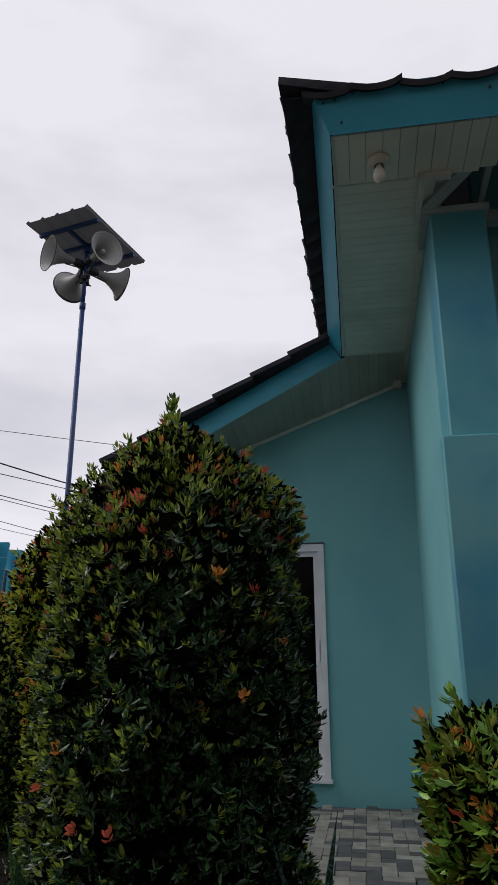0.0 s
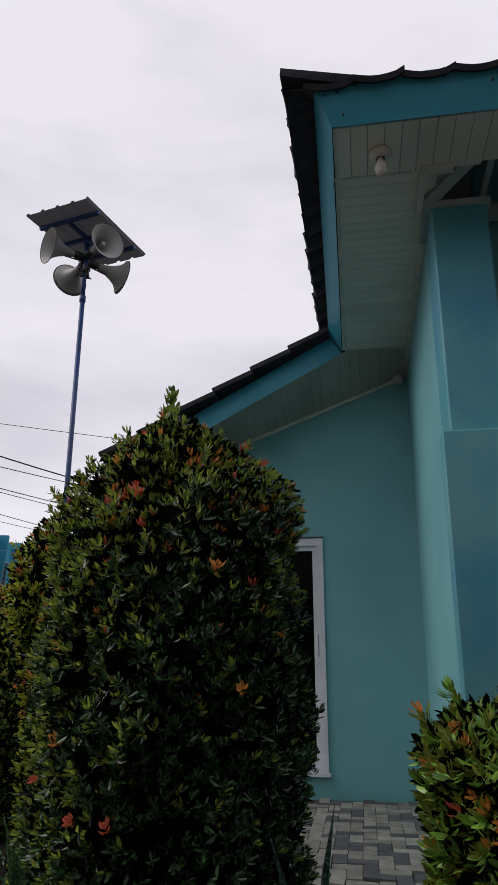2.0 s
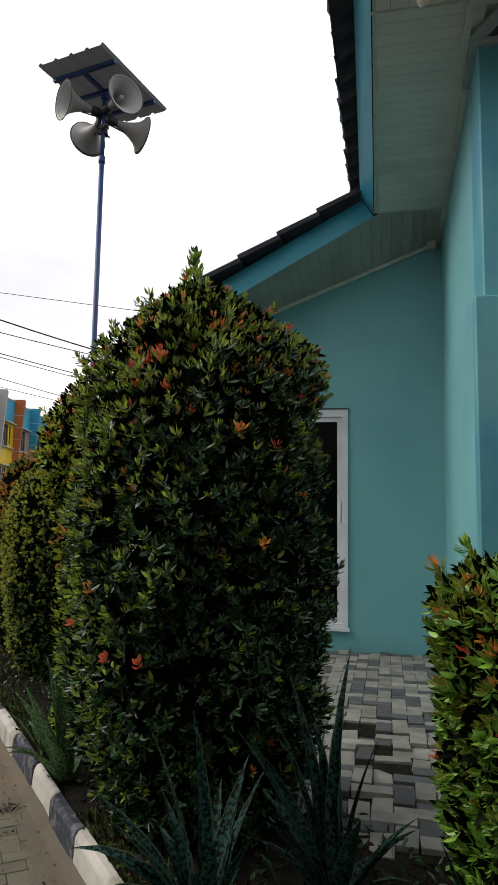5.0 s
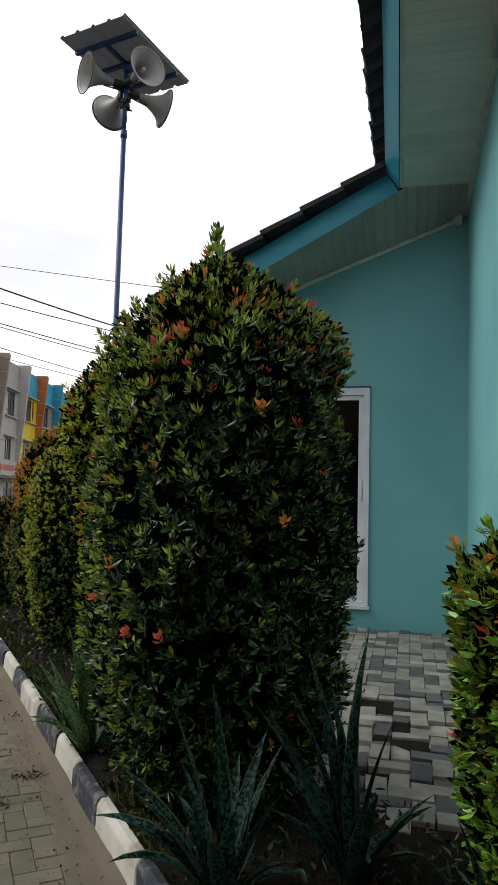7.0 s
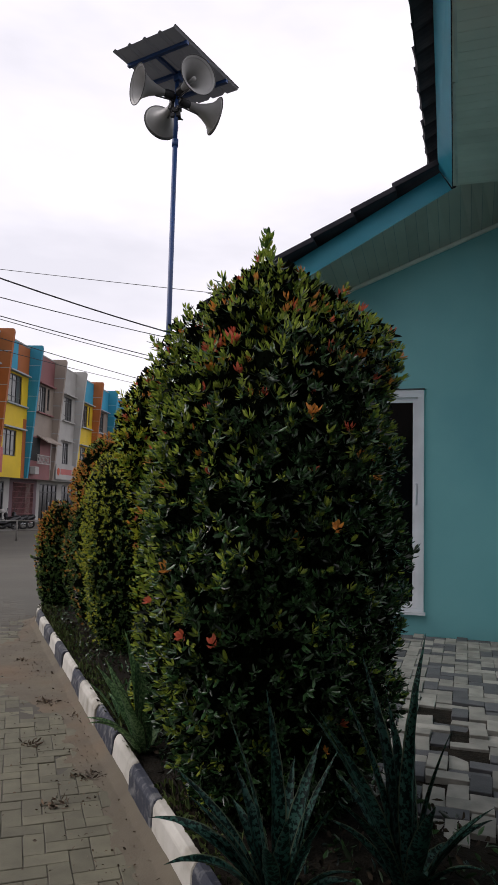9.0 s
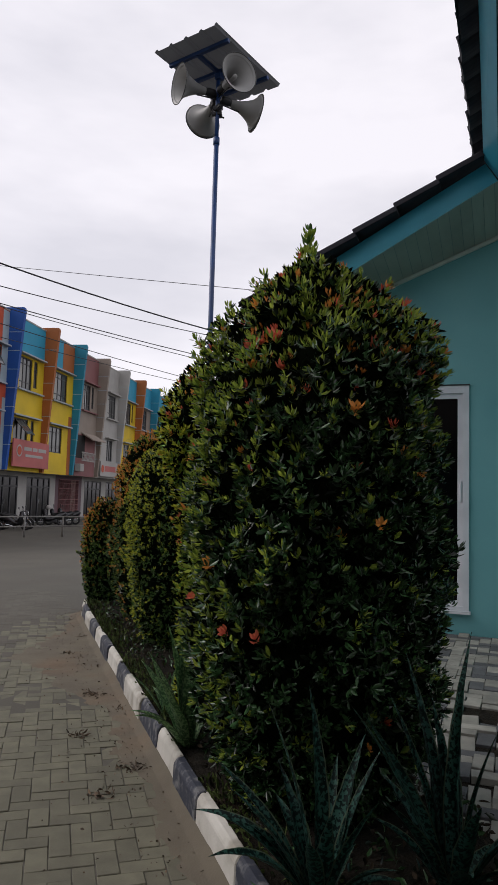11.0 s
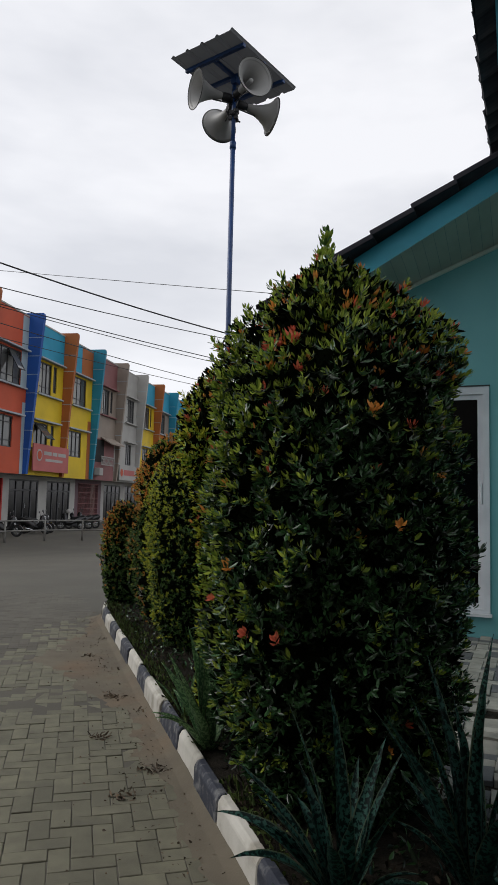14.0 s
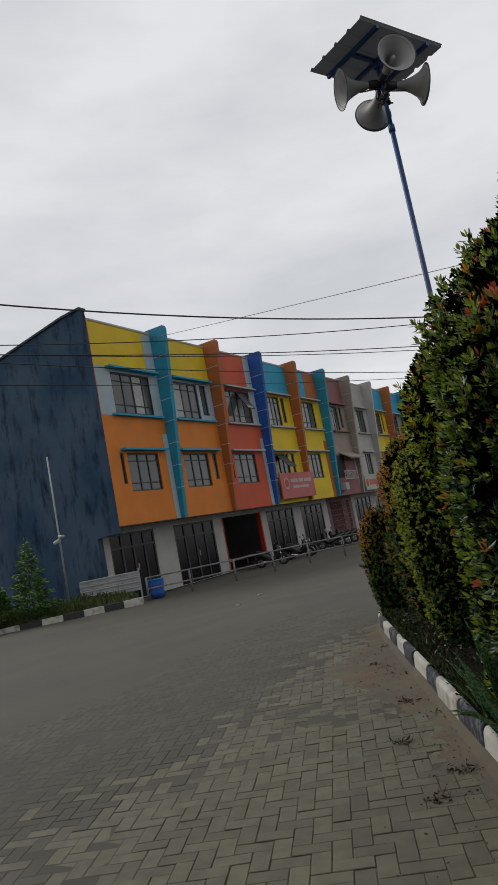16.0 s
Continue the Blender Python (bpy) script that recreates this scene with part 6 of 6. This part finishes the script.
road_top = thing("road_paving", Matrix(), "grey concrete pavers laid in herringbone on the road", "paving", kind="structure")
ANG = radians(27.0)
ca, sa = math.cos(ANG), math.sin(ANG)
spots = []
rnd = random.Random(12)
for i in range(-110, 110):
    for j in range(-60, 60):
        # herringbone: along each diagonal a lying and a standing brick
        for kind in (0, 1):
            cx = (i + 2 * j + (1.0 if kind == 0 else 0.5)) * BW
            cy = (i - 2 * j + (0.5 if kind == 0 else 2.0)) * BW
            rot = 90.0 * kind
            x, y = ca * cx - sa * cy - 1.5, sa * cx + ca * cy + 3.5
            o = (Vector((x, y)) - KA).dot(KN)
            s = (Vector((x, y)) - KA).dot(KD)
            if o < -0.06 and y > -3.0 and -6.4 < x < 3.0 and y < 10.5:
                spots.append((x, y, rot))
spots.sort(key=lambda t: (t[0] + 1.3) ** 2 + (t[1] - 3.1) ** 2)
M["brick_dusty"] = mat("dust_covered_paver", (0.076, 0.070, 0.054), 0.9, col2=(0.062, 0.057, 0.044), scale=2.2, stain=(0.050, 0.047, 0.037),
                       stain_scale=0.5, stain_amount=0.7, bump=0.4, bump_scale=130, per="island", spread=0.10)
fields = {0: ([], []), 1: ([], [])}
base_v = [tuple(v.co) for v in paver.vertices]
base_f = [tuple(p.vertices) for p in paver.polygons]
for k, (x, y, rot) in enumerate(spots):
    dust = -0.006 * smooth01(0.5 + 1.6 * noise.noise((x * 1.1, y * 1.1, 7.7)))
    fade = smooth01((-x - 2.6 - 0.10 * max(0.0, y - 4)) / 2.0 + 0.35 * noise.noise((x * 0.5, y * 0.5, 2)))
    fade = max(fade, 0.8 * smooth01((y - 6.0) / 4.0))
    top_z = (dust + rnd.uniform(-0.004, 0.002)) * (1 - fade) + fade * (ground_z(x, y) + 0.0022 + rnd.uniform(-0.001, 0.0008))
    tilt = 0.8 * (1 - 0.9 * fade)
    m = Matrix.Translation((x, y, top_z)) @ pose(0, 0, 0, rnd.uniform(-tilt, tilt), rnd.uniform(-tilt, tilt), math.degrees(ANG) + rot + rnd.uniform(-1.2, 1.2))
    if k < 300:
        ob = new("paver", paver)
        ob.parent = road_top
        ob.matrix_local = m
    else:
        vs, fs = fields[int(rnd.random() < 1.4 * fade - 0.2)]
        n0 = len(vs)
        vs.extend(tuple(m @ Vector(v)) for v in base_v)
        fs.extend(tuple(n0 + q for q in f) for f in base_f)
for k, mm in ((0, M["brick_far"]), (1, M["brick_dusty"])):
    me = bpy.data.meshes.new("paver_field")
    me.from_pydata(fields[k][0], [], fields[k][1])
    me.materials.append(mm)
    ob = new("paver_field", me)
    ob.parent = road_top
    tagged(ob, kind="stuff")

yard = thing("yard_paving", HOUSE, "light and charcoal concrete pavers in front of the house, some sunken", "paving", kind="structure")
YW = 0.118
yl, yd = brick_mesh("yard_paver", YW, 2 * YW, M["yard_light"]), brick_mesh("yard_paver", YW, 2 * YW, M["yard_dark"])
base_v = [tuple(v.co) for v in yl.vertices]
rnd = random.Random(31)
count = 0
rest = {0: ([], []), 1: ([], [])}
lay = []
for i in range(-70, 70):
    for j in range(-70, 70):
        for kind in (0, 1):
            cu = (i + 2 * j + (1.0 if kind == 0 else 0.5)) * YW - 0.8
            cv = (i - 2 * j + (0.5 if kind == 0 else 2.0)) * YW - 2.4
            wpt = HOUSE @ Vector((cu, cv, 0))
            if -3.1 < cu < 2.6 and -4.9 < cv < -0.1 and (wpt.xy - KA).dot(KN) > 1.0:
                lay.append((cu, cv, 90.0 * kind))
lay.sort(key=lambda t: (t[0] + 0.7) ** 2 + ((t[1] + 2.4) * 0.42) ** 2)
for cu, cv, rot in lay:
    worn = smooth01((-cv - 1.9) / 1.4)
    if rnd.random() < 0.13 * worn * worn:
        continue
    dark = rnd.random() < (0.85 if cv > -0.25 else 0.36)
    z = YARD_Z + rnd.uniform(-0.003, 0.003) + worn * rnd.uniform(-0.03, 0.008)
    m = Matrix.Translation((cu, cv, z)) @ pose(0, 0, 0, rnd.uniform(-1, 1) * (0.6 + 3.5 * worn), rnd.uniform(-1, 1) * (0.6 + 2.0 * worn), rot + rnd.uniform(-1, 1) * (1 + 3 * worn))
    if count < 300:
        ob = new("yard_paver", yd if dark else yl)
        ob.parent = yard
        ob.matrix_local = m
        count += 1
    else:
        vs, fs = rest[int(dark)]
        n0 = len(vs)
        vs.extend(tuple(m @ Vector(q)) for q in base_v)
        fs.extend(tuple(n0 + q for q in f) for f in base_f)
for dark in (0, 1):
    me = bpy.data.meshes.new("yard_paver_field")
    me.from_pydata(rest[dark][0], [], rest[dark][1])
    me.materials.append(M["yard_dark"] if dark else M["yard_light"])
    ob = new("yard_paver_field", me)
    ob.parent = yard
    tagged(ob, kind="stuff")
bm = bmesh.new()
prism(bm, [(-3.3, -0.05), (3.4, -0.05), (3.4, YARD_Z - 0.03), (-3.3, YARD_Z - 0.03)], -5.3, 0.0)
bm.transform(HOUSE)
bmesh.ops.bisect_plane(bm, geom=bm.verts[:] + bm.edges[:] + bm.faces[:], plane_co=(KA.x + KN.x * 0.6, KA.y + KN.y * 0.6, 0), plane_no=(-KN.x, -KN.y, 0), clear_outer=True)
tagged(part("yard_bed", bm, M["soil"]), "sandy bed under the yard pavers", "soil", kind="structure")
